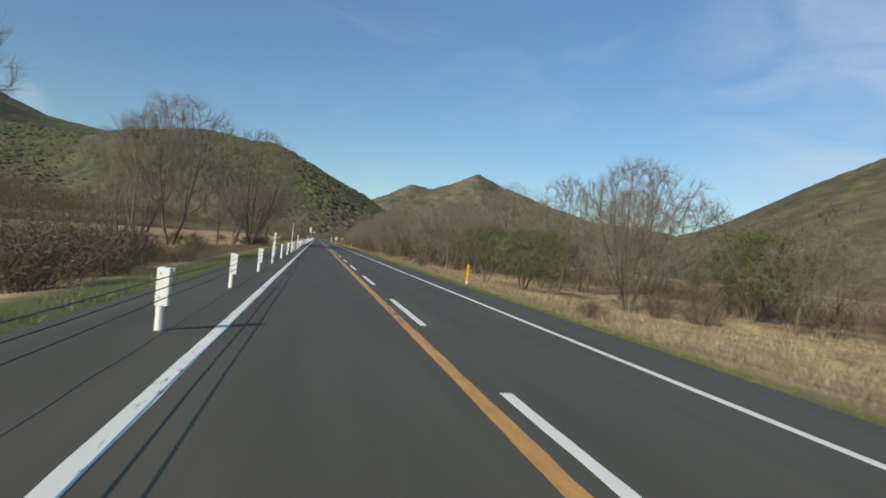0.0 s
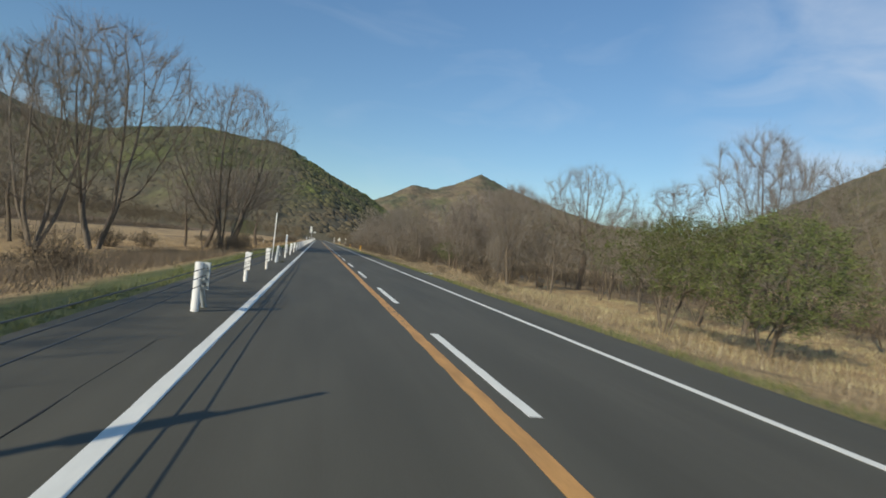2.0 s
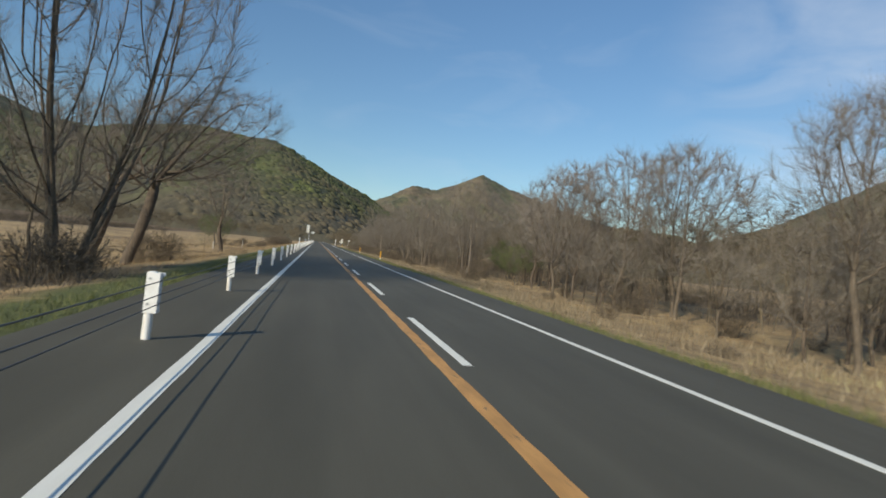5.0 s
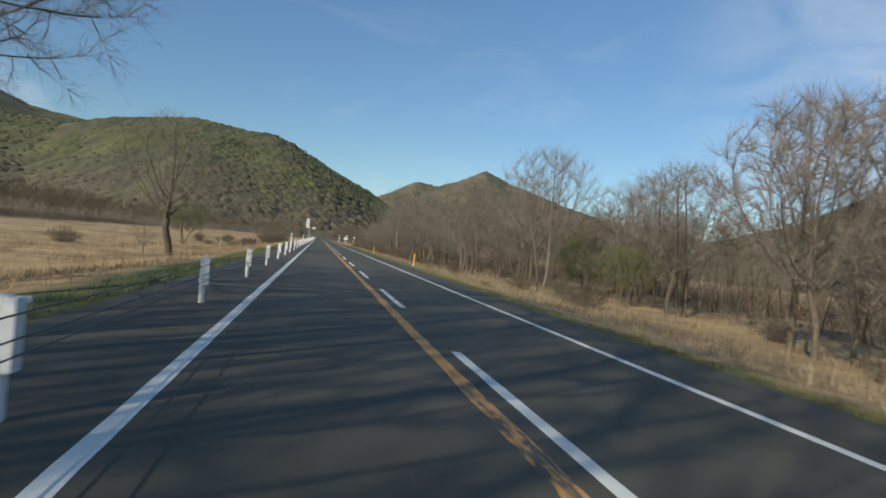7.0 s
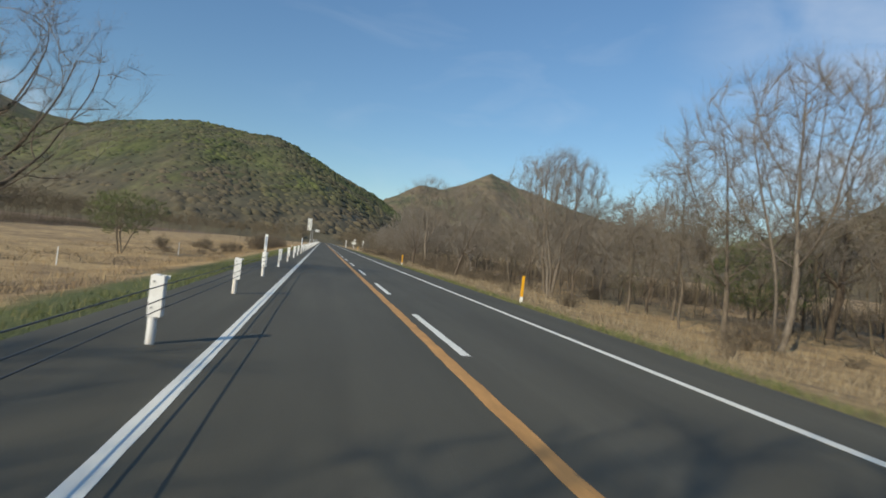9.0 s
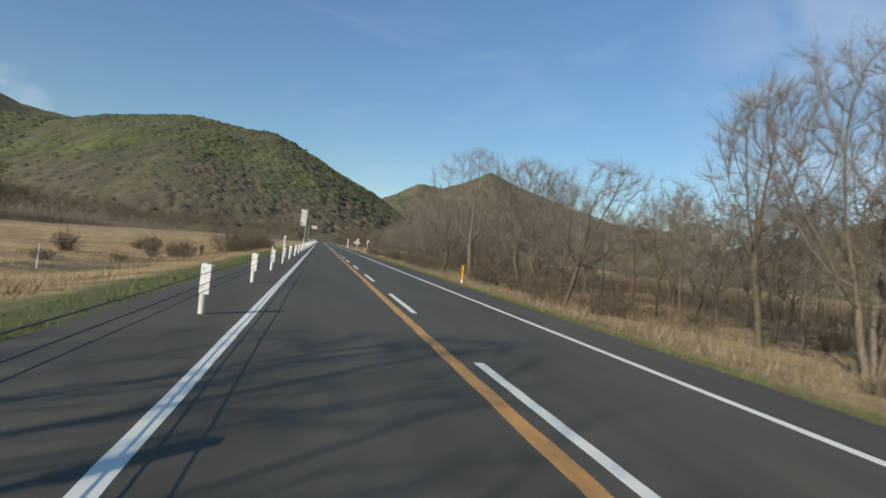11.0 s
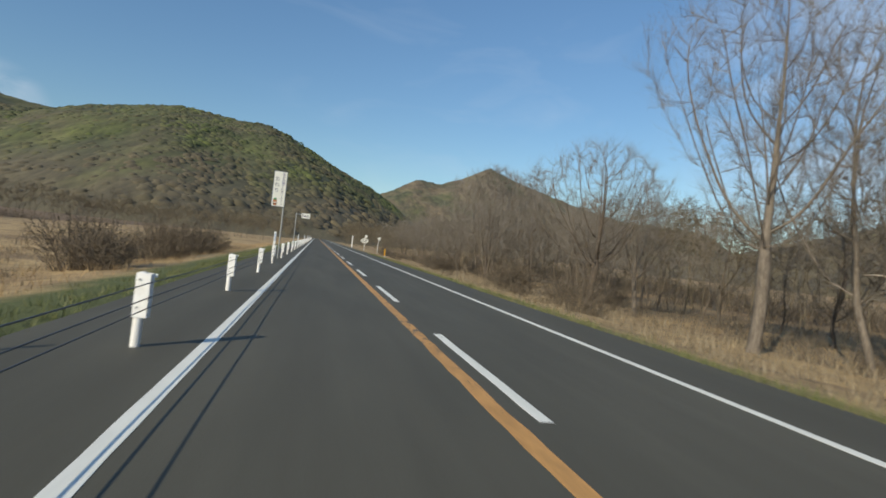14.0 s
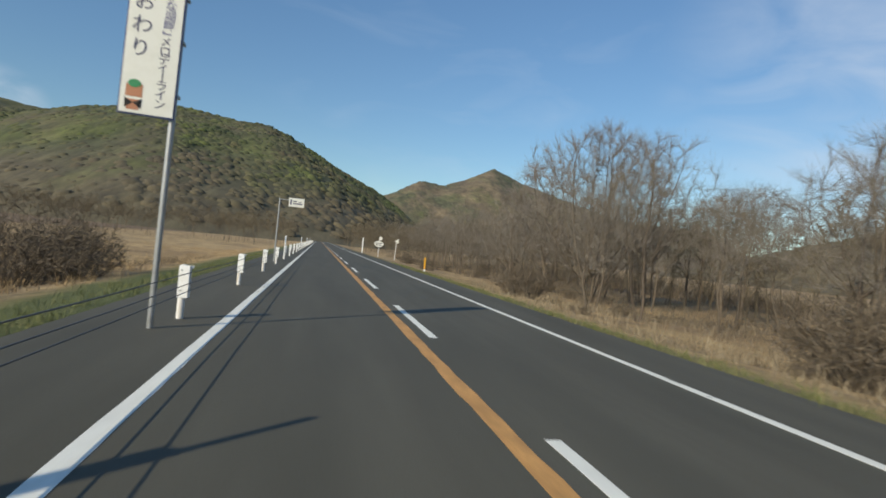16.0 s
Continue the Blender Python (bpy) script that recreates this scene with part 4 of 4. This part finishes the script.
    for k in range(count):
        if girth[k] > 0.022 or parent[k] < 0:
            continue
        d = (vec[k] - vec[parent[k]]).normalized()
        for _ in range(fine + (4 if not kids[k] else 0)):
            e = (d * 0.9 + Vector(rng.normal(0, 0.32, 3)) + Vector((0, 0, 0.32 - droop * 2))).normalized()
            a = vec[parent[k]].lerp(vec[k], rng.random())
            b = a + e * height * twig * rng.uniform(0.6, 1.7)
            blade(a, b, wide * 0.8)
            for _ in range(1 if leaves == 0 else 2):
                q = a.lerp(b, rng.uniform(0.25, 0.9))
                f = q + (e * 0.9 + Vector(rng.normal(0, 0.32, 3)) + Vector((0, 0, 0.18 - droop * 2))).normalized() * height * twig * rng.uniform(0.4, 1.0)
                blade(q, f, wide * 0.62)
                for _ in range(leaves):
                    green.leaf(q.lerp(f, rng.uniform(0.1, 1.1)) + Vector(rng.normal(0, 0.08, 3)), leaf_size * rng.uniform(0.5, 1.3), random)
    return wood, spray, green


def tree(name, label, bark_mat, twig_mat, **how):
    wood, spray, green = grow_tree(**how)
    thing = new(name)
    for piece, t, m in (("trunk", wood, bark_mat), ("crown", spray, twig_mat), ("foliage", green, M_LEAF)):
        if t.v:
            ob = new(piece, mesh_from(piece, t.v, t.f, m, piece == "trunk"))
            ob.parent = thing
    return tagged(thing, label, "tree", "bare trees along the road")


TREES = dict(
    vase=tree("tree", "tall bare many-stemmed tree with a fan-shaped crown", M_BARK_PALE, M_TWIG, seed=1, height=12, stems=4, trunk=0.13, clear=0.2, radius=0.40, fan=0.7, points=1200, fine=7, crook=0.08, spread=0.45, wide=0.007, twig=0.062),
    tall=tree("tree", "tall bare tree with a high forked crown", M_BARK, M_TWIG, seed=2, height=12, trunk=0.15, clear=0.34, radius=0.28, fan=0.6, points=700, fine=7, crook=0.08, wide=0.007, twig=0.065),
    broad=tree("tree", "bare tree with a broad round crown on a dark trunk", M_BARK_DARK, M_TWIG, seed=3, height=10, trunk=0.22, clear=0.3, radius=0.46, fan=0.6, points=1000, fine=5, crook=0.13, wide=0.0042, twig=0.06),
    slim=tree("tree", "slender bare tree with upswept branches", M_BARK, M_TWIG, seed=4, height=9, trunk=0.085, clear=0.34, radius=0.25, fan=0.6, points=200, fine=5, crook=0.11, twig=0.08, wide=0.007),
    round=tree("tree", "bare many-stemmed tree with a dense round crown", M_BARK, M_TWIG, seed=5, height=8.5, stems=5, trunk=0.08, clear=0.14, radius=0.46, fan=0.5, points=1200, fine=6, crook=0.10, spread=0.4, wide=0.007, twig=0.06),
    crook=tree("tree", "crooked bare tree with dark twisting limbs", M_BARK_DARK, M_TWIG, seed=6, height=8, trunk=0.12, clear=0.30, radius=0.38, fan=0.55, points=230, fine=5, crook=0.21, shift=(0.08, 0.02), twig=0.08, wide=0.007),
    twin=tree("tree", "bare tree with two pale leaning stems", M_BARK_PALE, M_TWIG, seed=7, height=10, stems=2, trunk=0.12, clear=0.32, radius=0.38, fan=0.65, points=1000, fine=6, crook=0.10, spread=0.22, wide=0.005, twig=0.065),
    bud=tree("tree", "bare tree with a reddish haze of buds", M_BARK, M_TWIG_RED, seed=8, height=9, trunk=0.12, clear=0.28, radius=0.38, fan=0.6, points=600, fine=6, crook=0.11, twig=0.06, wide=0.0081),
    small=tree("tree", "small bare tree with thin tangled branches", M_BARK_DARK, M_TWIG, seed=9, height=5.5, trunk=0.07, clear=0.22, radius=0.42, fan=0.5, points=180, fine=4, crook=0.18, twig=0.08, wide=0.0065),
    knot=tree("tree", "bare spreading tree with grey limbs", M_BARK, M_TWIG, seed=15, height=8, trunk=0.11, clear=0.26, radius=0.44, fan=0.5, points=230, fine=5, crook=0.16, twig=0.08, wide=0.007),
    elm=tree("tree", "large bare tree with several stems and a wide round crown", M_BARK, M_TWIG, seed=23, height=13.5, stems=6, trunk=0.15, clear=0.13, radius=0.42, fan=0.55, points=2200, fine=6, crook=0.09, twig=0.05, spread=0.55, wide=0.006),
    pale=tree("tree", "tall bare tree with pale bark and a narrow fan of branches", M_BARK_PALE, M_TWIG, seed=31, height=12, trunk=0.2, clear=0.28, radius=0.32, fan=0.66, points=1500, fine=6, crook=0.09, wide=0.0046, twig=0.06),
    wide=tree("tree", "mid-sized bare tree with a rounded hazy crown", M_BARK, M_TWIG, seed=32, height=10, trunk=0.12, clear=0.26, radius=0.38, fan=0.55, points=300, fine=5, crook=0.10, wide=0.007, twig=0.075),
    upright=tree("tree", "bare tree with several upright grey stems", M_BARK_DARK, M_TWIG, seed=33, height=10.5, stems=3, trunk=0.09, clear=0.3, radius=0.3, fan=0.65, points=280, fine=5, crook=0.11, spread=0.22, wide=0.007, twig=0.075),
    leafy=tree("tree", "low spreading tree with a haze of fresh green leaf", M_BARK, M_TWIG, seed=10, height=5.4, stems=3, trunk=0.075, clear=0.36, radius=0.66, fan=0.5, points=300, crook=0.14, fine=1, leaves=5, leaf_size=0.046, twig=0.07, droop=0.06, spread=0.5, wide=0.0059),
    thick=tree("tree", "low wide tree in dense fresh olive leaf", M_BARK, M_TWIG, seed=12, height=4.8, stems=3, trunk=0.075, clear=0.22, radius=0.66, fan=0.45, points=330, crook=0.14, fine=1, leaves=6, leaf_size=0.048, twig=0.08, droop=0.06, spread=0.5, wide=0.0059),
    haze=tree("tree", "slim tree just coming into pale green leaf", M_BARK, M_TWIG, seed=11, height=7.5, trunk=0.10, clear=0.28, radius=0.38, fan=0.55, points=240, crook=0.11, fine=1, leaves=2, leaf_size=0.038, wide=0.0073, twig=0.06),
    lone=tree("tree", "lone bare tree with a winding forked trunk in dry grass", M_BARK_DARK, M_TWIG, seed=16, height=10, trunk=0.24, clear=0.28, radius=0.40, fan=0.55, points=750, fine=5, crook=0.16, shift=(0.06, 0), wide=0.004, twig=0.06),
    bough=tree("tree", "bare roadside tree leaning its boughs towards the road", M_BARK_DARK, M_TWIG_RED, seed=13, height=9.5, stems=1, trunk=0.27, clear=0.5, radius=0.54, fan=0.3, points=1000, fine=5, crook=0.13, shift=(0.44, 0.1), droop=0.04, twig=0.06, wide=0.005),
    dead=tree("tree", "pale weathered sapling with few branches", M_BARK_PALE, M_TWIG, seed=14, height=5.5, trunk=0.06, clear=0.45, radius=0.25, fan=0.6, points=26, crook=0.24, fine=1),
)
USED = set()


def plant(kind, x, y, turn=0.0, size=1.0, tilt=(0.0, 0.0)):
    m = pose(x, y, lay(x, y) - 0.05, tilt[0], tilt[1], turn) @ Matrix.Diagonal((size, size, size, 1))
    if kind in USED:
        return copy_thing(TREES[kind], m)
    USED.add(kind)
    TREES[kind].matrix_basis = m
    return TREES[kind]


# trees that stand out one by one: kind, place, turn, size
for row in (
    ("twin", -18.0, 22.5, 0, 1.1), ("tall", -16.2, 27.5, 40, 0.95), ("crook", -22.8, 69.7, 20, 1.0), ("vase", -21.3, 74.5, 0, 1.28), ("vase", -18.6, 78.6, 130, 1.24), ("tall", -25, 79, 60, 1.05),
    ("elm", -9.8, 89.0, 75, 1.3), ("slim", -12.6, 93, 15, 0.85),
    ("bough", -10.6, 99.0, 0, 1.15), ("bough", -14.4, 104.0, -10, 1.03), ("crook", -17.5, 107.0, 120, 1.5),
    ("lone", -11.4, 136.9, 190, 1.12), ("leafy", -17.5, 169, 0, 1.0), ("haze", -13.5, 137.6, 90, 0.4),
    ("thick", 17.1, 44.0, 30, 1.1), ("leafy", 14.8, 47.1, 250, 0.9), ("leafy", 24.5, 57.5, 140, 1.15), ("round", 21.6, 35.2, 0, 1.25), ("thick", 34, 37.5, 70, 1.3), ("wide", 36, 47, 140, 1.05), ("haze", 33, 43, 140, 0.9),
    ("tall", 25.2, 54.3, 200, 1.05), ("pale", 28.2, 47.4, 130, 0.85), ("twin", 37, 62, 40, 1.2), ("tall", 19.2, 80.0, 0, 0.9), ("broad", 31.8, 89.2, 100, 1.5), ("crook", 24.5, 85, 10, 0.8), ("small", 33, 78, 0, 1.1), ("dead", 21.8, 49, 0, 0.7),
    ("crook", 27.8, 126.6, 80, 1.45), ("crook", 32, 139.4, 10, 1.55), ("crook", 24.5, 124, 200, 1.3), ("broad", 34, 146, 40, 0.85), ("knot", 16.0, 176.0, 150, 1.0), ("vase", 21.3, 197.3, 260, 0.9), ("leafy", 25.0, 130.4, 40, 0.88), ("thick", 31, 149.5, 0, 1.15),
    ("bud", 19.7, 107.5, 0, 1.15), ("bud", 23, 112, 90, 1.2), ("bud", 24.5, 106, 200, 1.25), ("bud", 28, 103, 30, 1.3), ("wide", 25, 98.5, 80, 1.15), ("crook", 27, 133, 30, 1.2),
    ("twin", 19.4, 135.2, 10, 1.13), ("crook", 13.2, 169.6, -60, 1.05, (-12, 7)), ("tall", 20.5, 163.5, 10, 1.1), ("vase", 17.6, 155.5, 30, 0.74), ("wide", 22.7, 147.2, 40, 0.95), ("knot", 21.7, 154.8, 200, 1.0),
    ("pale", 15.1, 197.0, 180, 1.31), ("broad", 15.5, 209.8, 0, 0.65), ("pale", 20.5, 213, 75, 0.85), ("crook", 23.5, 226, 10, 1.1), ("round", 20.5, 245, 30, 1.25), ("wide", 27, 248, 200, 1.35), ("bud", 24, 262, 60, 1.35), ("tall", 33, 246, 50, 0.9),
    ("slim", 13.2, 231.5, 0, 0.8), ("haze", 21, 150, 0, 1.0),
):
    plant(*row)

# the wood's edge beyond the verge, thinner beside the open grass at the start
rng = random.Random(21)
KINDS = ["slim", "crook", "small", "knot", "knot", "upright", "slim", "wide"]
count = 0
taken = []
while count < 135:
    y = rng.uniform(-5, 340)
    x = (17 if y < 165 else 15) + abs(rng.gauss(0, 1)) * 11
    if y < 78 and x < 30 + (0 if y < 55 else -10):
        continue
    if rng.random() > (0.45 if y < 120 else 0.65 if y < 165 else 0.4 if x < 24 else 1.0):
        continue
    if 110 < y < 137 and x < 24 or 174 < y < 212 and x < 23:
        continue
    if x > 40 or any((x - a) ** 2 + (y - b) ** 2 < 13 for a, b in taken):
        continue
    taken.append((x, y))
    plant(rng.choice(KINDS), x, y, rng.uniform(0, 360), rng.uniform(0.62, 0.95) + (0.12 if y > 100 else 0) + (0.1 if y > 165 and x > 22 else 0), (rng.uniform(-4, 4), rng.uniform(-4, 4)))
    count += 1


def thin_tree(t, x, y, z, h, rng):
    """A bare tree of the distant woods: a stem, forking limbs and a haze of twigs."""
    p = Vector((x, y, z - 0.3))
    top = p + Vector((rng.gauss(0, 0.05) * h, rng.gauss(0, 0.05) * h, h * rng.uniform(0.26, 0.5)))
    t.tube([p, top], [h * 0.0045, h * 0.003], 3)
    for _ in range(4):
        d = Vector((rng.gauss(0, 0.55), rng.gauss(0, 0.55), rng.uniform(0.5, 1.1))).normalized()
        e = top + d * h * rng.uniform(0.22, 0.42)
        t.spike(p.lerp(top, rng.uniform(0.7, 1)), e, h * 0.0026)
        for _ in range(3):
            q = top.lerp(e, rng.uniform(0.35, 1))
            g = q + (d + Vector((rng.gauss(0, 0.6), rng.gauss(0, 0.6), rng.gauss(0.1, 0.3)))).normalized() * h * rng.uniform(0.12, 0.24)
            t.spike(q, g, h * 0.0018)
            for _ in range(16):
                a = q.lerp(g, rng.uniform(0.1, 1.0))
                b = a + Vector((rng.gauss(0, 0.8), rng.gauss(0, 0.8), rng.gauss(0.25, 0.6))).normalized() * h * rng.uniform(0.06, 0.13)
                side = (b - a).cross(Vector((rng.gauss(0, 1), rng.gauss(0, 1), rng.gauss(0, 1)))).normalized() * h * 0.0021
                k = len(t.v)
                t.v += [a - side, a + side, b]
                t.f.append((k, k + 1, k + 2))


def woods(name, label, spots, seed):
    t, rng = Tubes(), random.Random(seed)
    for x, y, h in spots:
        thin_tree(t, x, y, lay(x, y), h, rng)
    tagged(new(name, mesh_from(name, t.v, t.f, M_WOODS)), label, "woods", kind="stuff")


rng = random.Random(5)
spots = []
for _ in range(1450):
    y = rng.uniform(-10, 480)
    x = rng.uniform(21, 55) if y < 340 else rng.uniform(11, 50)
    if x < (36 if y < 70 else 30 if y < 340 else 11):
        continue
    low = rng.random() < 0.3
    spots.append((x, y, rng.uniform(3.2, 6) if low else rng.uniform(7, 12) + (3.5 if y > 60 and x > 34 else 1.5)))
woods("woods", "bare brown deciduous woods beyond the roadside trees", spots, 6)
spots = []
for _ in range(700):
    y = rng.uniform(60, 440)
    x = -(64 + abs(rng.gauss(0, 1)) * 20) if y < 330 else -rng.uniform(9, 90)
    spots.append((x, y, rng.uniform(7.5, 12)))
woods("woods", "bare grey-brown deciduous woods at the back of the field", spots, 7)
spots = [(-rng.uniform(30, 85), rng.uniform(25, 125), rng.uniform(5.5, 10)) for _ in range(300)]
woods("woods", "bare grey-brown thicket behind the field's edge", spots, 8)


# ---- scrub and grass ----
def bush(seed, w, h, stems):
    """A fuzzy dome of thin stems and twigs."""
    rng, wood, t = random.Random(seed), Tubes(), Tubes()
    for _ in range(stems):
        a, r = rng.uniform(0, 6.283), math.sqrt(rng.random())
        root = Vector((math.cos(a), math.sin(a), 0)) * w * 0.35 * r - Vector((0, 0, 0.1))
        tip = Vector((math.cos(a) * w * r, math.sin(a) * w * r, h * math.sqrt(max(0.05, 1 - 0.85 * r * r)) * rng.uniform(0.55, 1.05)))
        bend = root.lerp(tip, 0.5) + Vector((rng.gauss(0, 0.12), rng.gauss(0, 0.12), 0.1 * h))
        wood.spike(root, bend, 0.012)
        wood.spike(bend, tip, 0.008)
        for _ in range(19):
            q = (root.lerp(bend, rng.uniform(0.3, 1)) if rng.random() < 0.4 else bend.lerp(tip, rng.random()))
            e = q + Vector((rng.gauss(0, 0.6) + math.cos(a) * 0.3, rng.gauss(0, 0.6) + math.sin(a) * 0.3, rng.gauss(0.35, 0.5))).normalized() * h * rng.uniform(0.10, 0.24)
            side = (e - q).cross(Vector((rng.gauss(0, 1), rng.gauss(0, 1), rng.gauss(0, 1)))).normalized() * 0.008
            k = len(t.v)
            t.v += [q - side, q + side, e]
            t.f.append((k, k + 1, k + 2))
    thing = new("bush")
    for piece, made in (("stock", wood), ("crown", t)):
        new(piece, mesh_from(piece, made.v, made.f, M_SCRUB)).parent = thing
    return tagged(thing, "bare brown tangled bush in the dry grass", "bush", "bare bushes")


BUSHES = [bush(31, 1.1, 1.4, 90), bush(32, 1.7, 1.6, 125), bush(33, 0.9, 1.05, 66)]
used = set()


def put_bush(k, x, y, size, flat=1.0):
    m = pose(x, y, lay(x, y), 0, 0, 57 * x) @ Matrix.Diagonal((size, size, size * flat, 1))
    if k in used:
        copy_thing(BUSHES[k], m)
    else:
        used.add(k)
        BUSHES[k].matrix_basis = m


for row in ((1, -8.9, 206.5, 1.15, 1.2), (0, -8.2, 205, 1.3, 1.2), (1, -10.4, 208.2, 1.2, 1.2), (1, -9.6, 219, 1.1, 1.3), (0, -10.8, 222, 1.2, 1.3), (1, -9.4, 226, 1.35), (0, -8.6, 229, 1.3), (1, -10.6, 231, 1.3), (1, -13, 240, 1.4), (2, -8.6, 219, 0.8), (1, 13.3, 217, 1.15), (0, 13.9, 218.4, 1.3), (2, 12.4, 212.6, 1.1), (1, 13.2, 172, 1.0), (1, 24.5, 31, 1.0), (0, 23, 33.5, 1.0), (1, -7.4, 21, 1.0), (1, -8.4, 24, 1.1), (0, -9.8, 23, 1.2), (1, -11.5, 27, 1.2), (1, -10, 18, 1.1), (0, -7, 16, 1.0), (1, -13, 21, 1.2), (0, -10, 104, 1.2), (1, -12, 108, 1.0),
            (1, -12, 34, 1.2), (0, -9.5, 31, 1.1), (1, -11, 38, 1.1), (2, -8.8, 42, 1.1), (1, -13, 46, 1.1), (0, -10, 50, 1.0), (1, -14, 28, 1.3), (1, -9.5, 86, 1.0), (0, -7.8, 84.5, 1.0), (2, -10, 92, 1.0),
            (2, 13.2, 204.8, 1.1), (1, 12.2, 238, 1.1), (0, 13.5, 240, 1.1)):
    put_bush(*row)
for row in ((1, 13.6, 187, 1.1), (0, 15.2, 189.5, 1.2), (1, 16.2, 184, 1.2), (1, 12.8, 206.5, 1.05)):
    put_bush(*row)
# thin shrubs in the field beside the last stretch
for row in ((0, -11.6, 193.5, 0.75, 1.2), (0, -12.8, 194.6, 0.7, 1.1), (2, -14.0, 192.5, 1.1), (0, -17.2, 203.5, 1.0), (2, -18.8, 205, 1.2), (2, -13.5, 183, 0.9), (0, -19.5, 190, 0.9), (2, -16, 178, 1.0)):
    put_bush(*row)
rng = random.Random(44)
for _ in range(120):
    if rng.random() < 0.68:
        x, y = rng.uniform(11.5, 27), rng.uniform(-5, 300)
        if y < 78 and x > 14:
            continue
    else:
        x, y = -rng.uniform(7.5, 32), rng.uniform(15, 260)
        if y > 100 and rng.random() < 0.6 or y > 165:
            continue
    if 188 < y < 206 and 11 < x < 19:
        continue
    if 95 < y < 168 and x > 0 and rng.random() < 0.6:
        continue
    put_bush(rng.randrange(3), x, y, rng.uniform(0.55, 1.1), rng.uniform(0.8, 1.1))


def blades(name, label, mat, spots, seed, category="grass", lean=0.38, thick=1.0):
    """spots: x, y, height, spread and number of blades of each tuft."""
    rng = np.random.default_rng(seed)
    verts, faces = [], []
    for x, y, h, w, n in spots:
        z = lay(x, y)
        for _ in range(n):
            px, py = x + rng.normal(0, w), y + rng.normal(0, w)
            a, tall = rng.uniform(0, 6.283), h * rng.uniform(0.5, 1.2)
            wide = (0.005 + 0.010 * rng.random() * (1 + h)) * thick
            dx, dy = math.cos(a) * wide, math.sin(a) * wide
            lx, ly = rng.normal(0, lean) * tall, rng.normal(0, lean) * tall
            k = len(verts)
            verts += [(px - dx, py - dy, z - 0.03), (px + dx, py + dy, z - 0.03), (px + lx, py + ly, z + tall)]
            faces.append((k, k + 1, k + 2))
    tagged(new(name, mesh_from(name, verts, faces, mat)), label, category, kind="stuff")


rng = random.Random(66)
spots = []
for _ in range(6000):
    y = rng.uniform(-5, 345)
    x = 13 + abs(rng.gauss(0, 1)) * 17
    if x < (38 if y < 58 else 30 if y < 165 else 17):
        continue
    spots.append((x, y, rng.uniform(0.3, 1.1), 0.5, 11))
for _ in range(3600):
    y = rng.uniform(-10, 360)
    spots.append((rng.uniform(42, 66), y, rng.uniform(1.2, 3.4), 0.7, 12))
blades("undergrowth", "brown leafless undergrowth among the roadside trees", M_SCRUB, spots, 11, "undergrowth", 0.7)
spots = []
for _ in range(2600):
    y = rng.uniform(20, 330)
    x = -(rng.uniform(61, 84) if y > 112 else rng.uniform(24, 70))
    spots.append((x, y, rng.uniform(0.8, 2.2) if y < 112 else rng.uniform(0.6, 3.0), 0.9, 12))
for _ in range(1500):
    spots.append((-rng.uniform(6.4, 15), rng.uniform(18, 86), rng.uniform(0.25, 0.7), 0.45, 20))
while len(spots) < 5600:
    x, y = -(6.8 + abs(rng.gauss(0, 1)) * 9), rng.uniform(86, 250)
    if noise.noise((x * 0.16, y * 0.11, 4.4)) > 0.02:
        spots.append((x, y, rng.uniform(0.15, 0.6), 0.4, 12))
blades("undergrowth", "brown leafless thicket at the field's back edge", M_SCRUB, spots, 12, "undergrowth", 0.6, 0.7)

rng = random.Random(55)
spots = []
for _ in range(5200):
    y = rng.uniform(2, 250)
    x = 8.6 + abs(rng.gauss(0, 1)) * 9
    spots.append((x, y, rng.uniform(0.2, 0.6) * (0.55 if x < 10.5 else 1), 0.25, 11))
blades("dry_grass", "tall straw-coloured dead grass beside the road", M_DULL_STRAW, spots, 1)
spots = []
for _ in range(2600):
    spots.append((rng.uniform(12, 42), rng.uniform(4, 78), rng.uniform(0.15, 0.4), 0.35, 12))
blades("dry_grass", "pale yellow tufted grass in the clearing under the trees", M_PALE_STRAW, spots, 4)
spots = []
for _ in range(5200):
    y = rng.uniform(12, 290)
    x = -6.2 - abs(rng.gauss(0, 1)) * 14
    if y < 84 and x > -14 and rng.random() < 0.75:
        continue
    spots.append((x, y, rng.uniform(0.12, 0.42), 0.35, 13))
blades("dry_grass", "straw-coloured dead grass in the open field", M_STRAW, spots, 2, thick=0.75)
spots = []
for _ in range(7200):
    y = rng.uniform(0, 260)
    if rng.random() < 0.42:
        spots.append((-3.8 - abs(rng.gauss(0, 0.75)), y, rng.uniform(0.08, 0.2), 0.12, 12))
    else:
        spots.append((7.0 + abs(rng.gauss(0, 0.6)), y, rng.uniform(0.07, 0.2), 0.13, 11))
spots += [(-1.98 + 0.1 * (k % 3), 58.1 + 0.12 * k, 0.16, 0.07, 12) for k in range(6)]
blades("verge_grass", "short young green grass along the asphalt's edge", M_GRASS, spots, 3, thick=0.7)
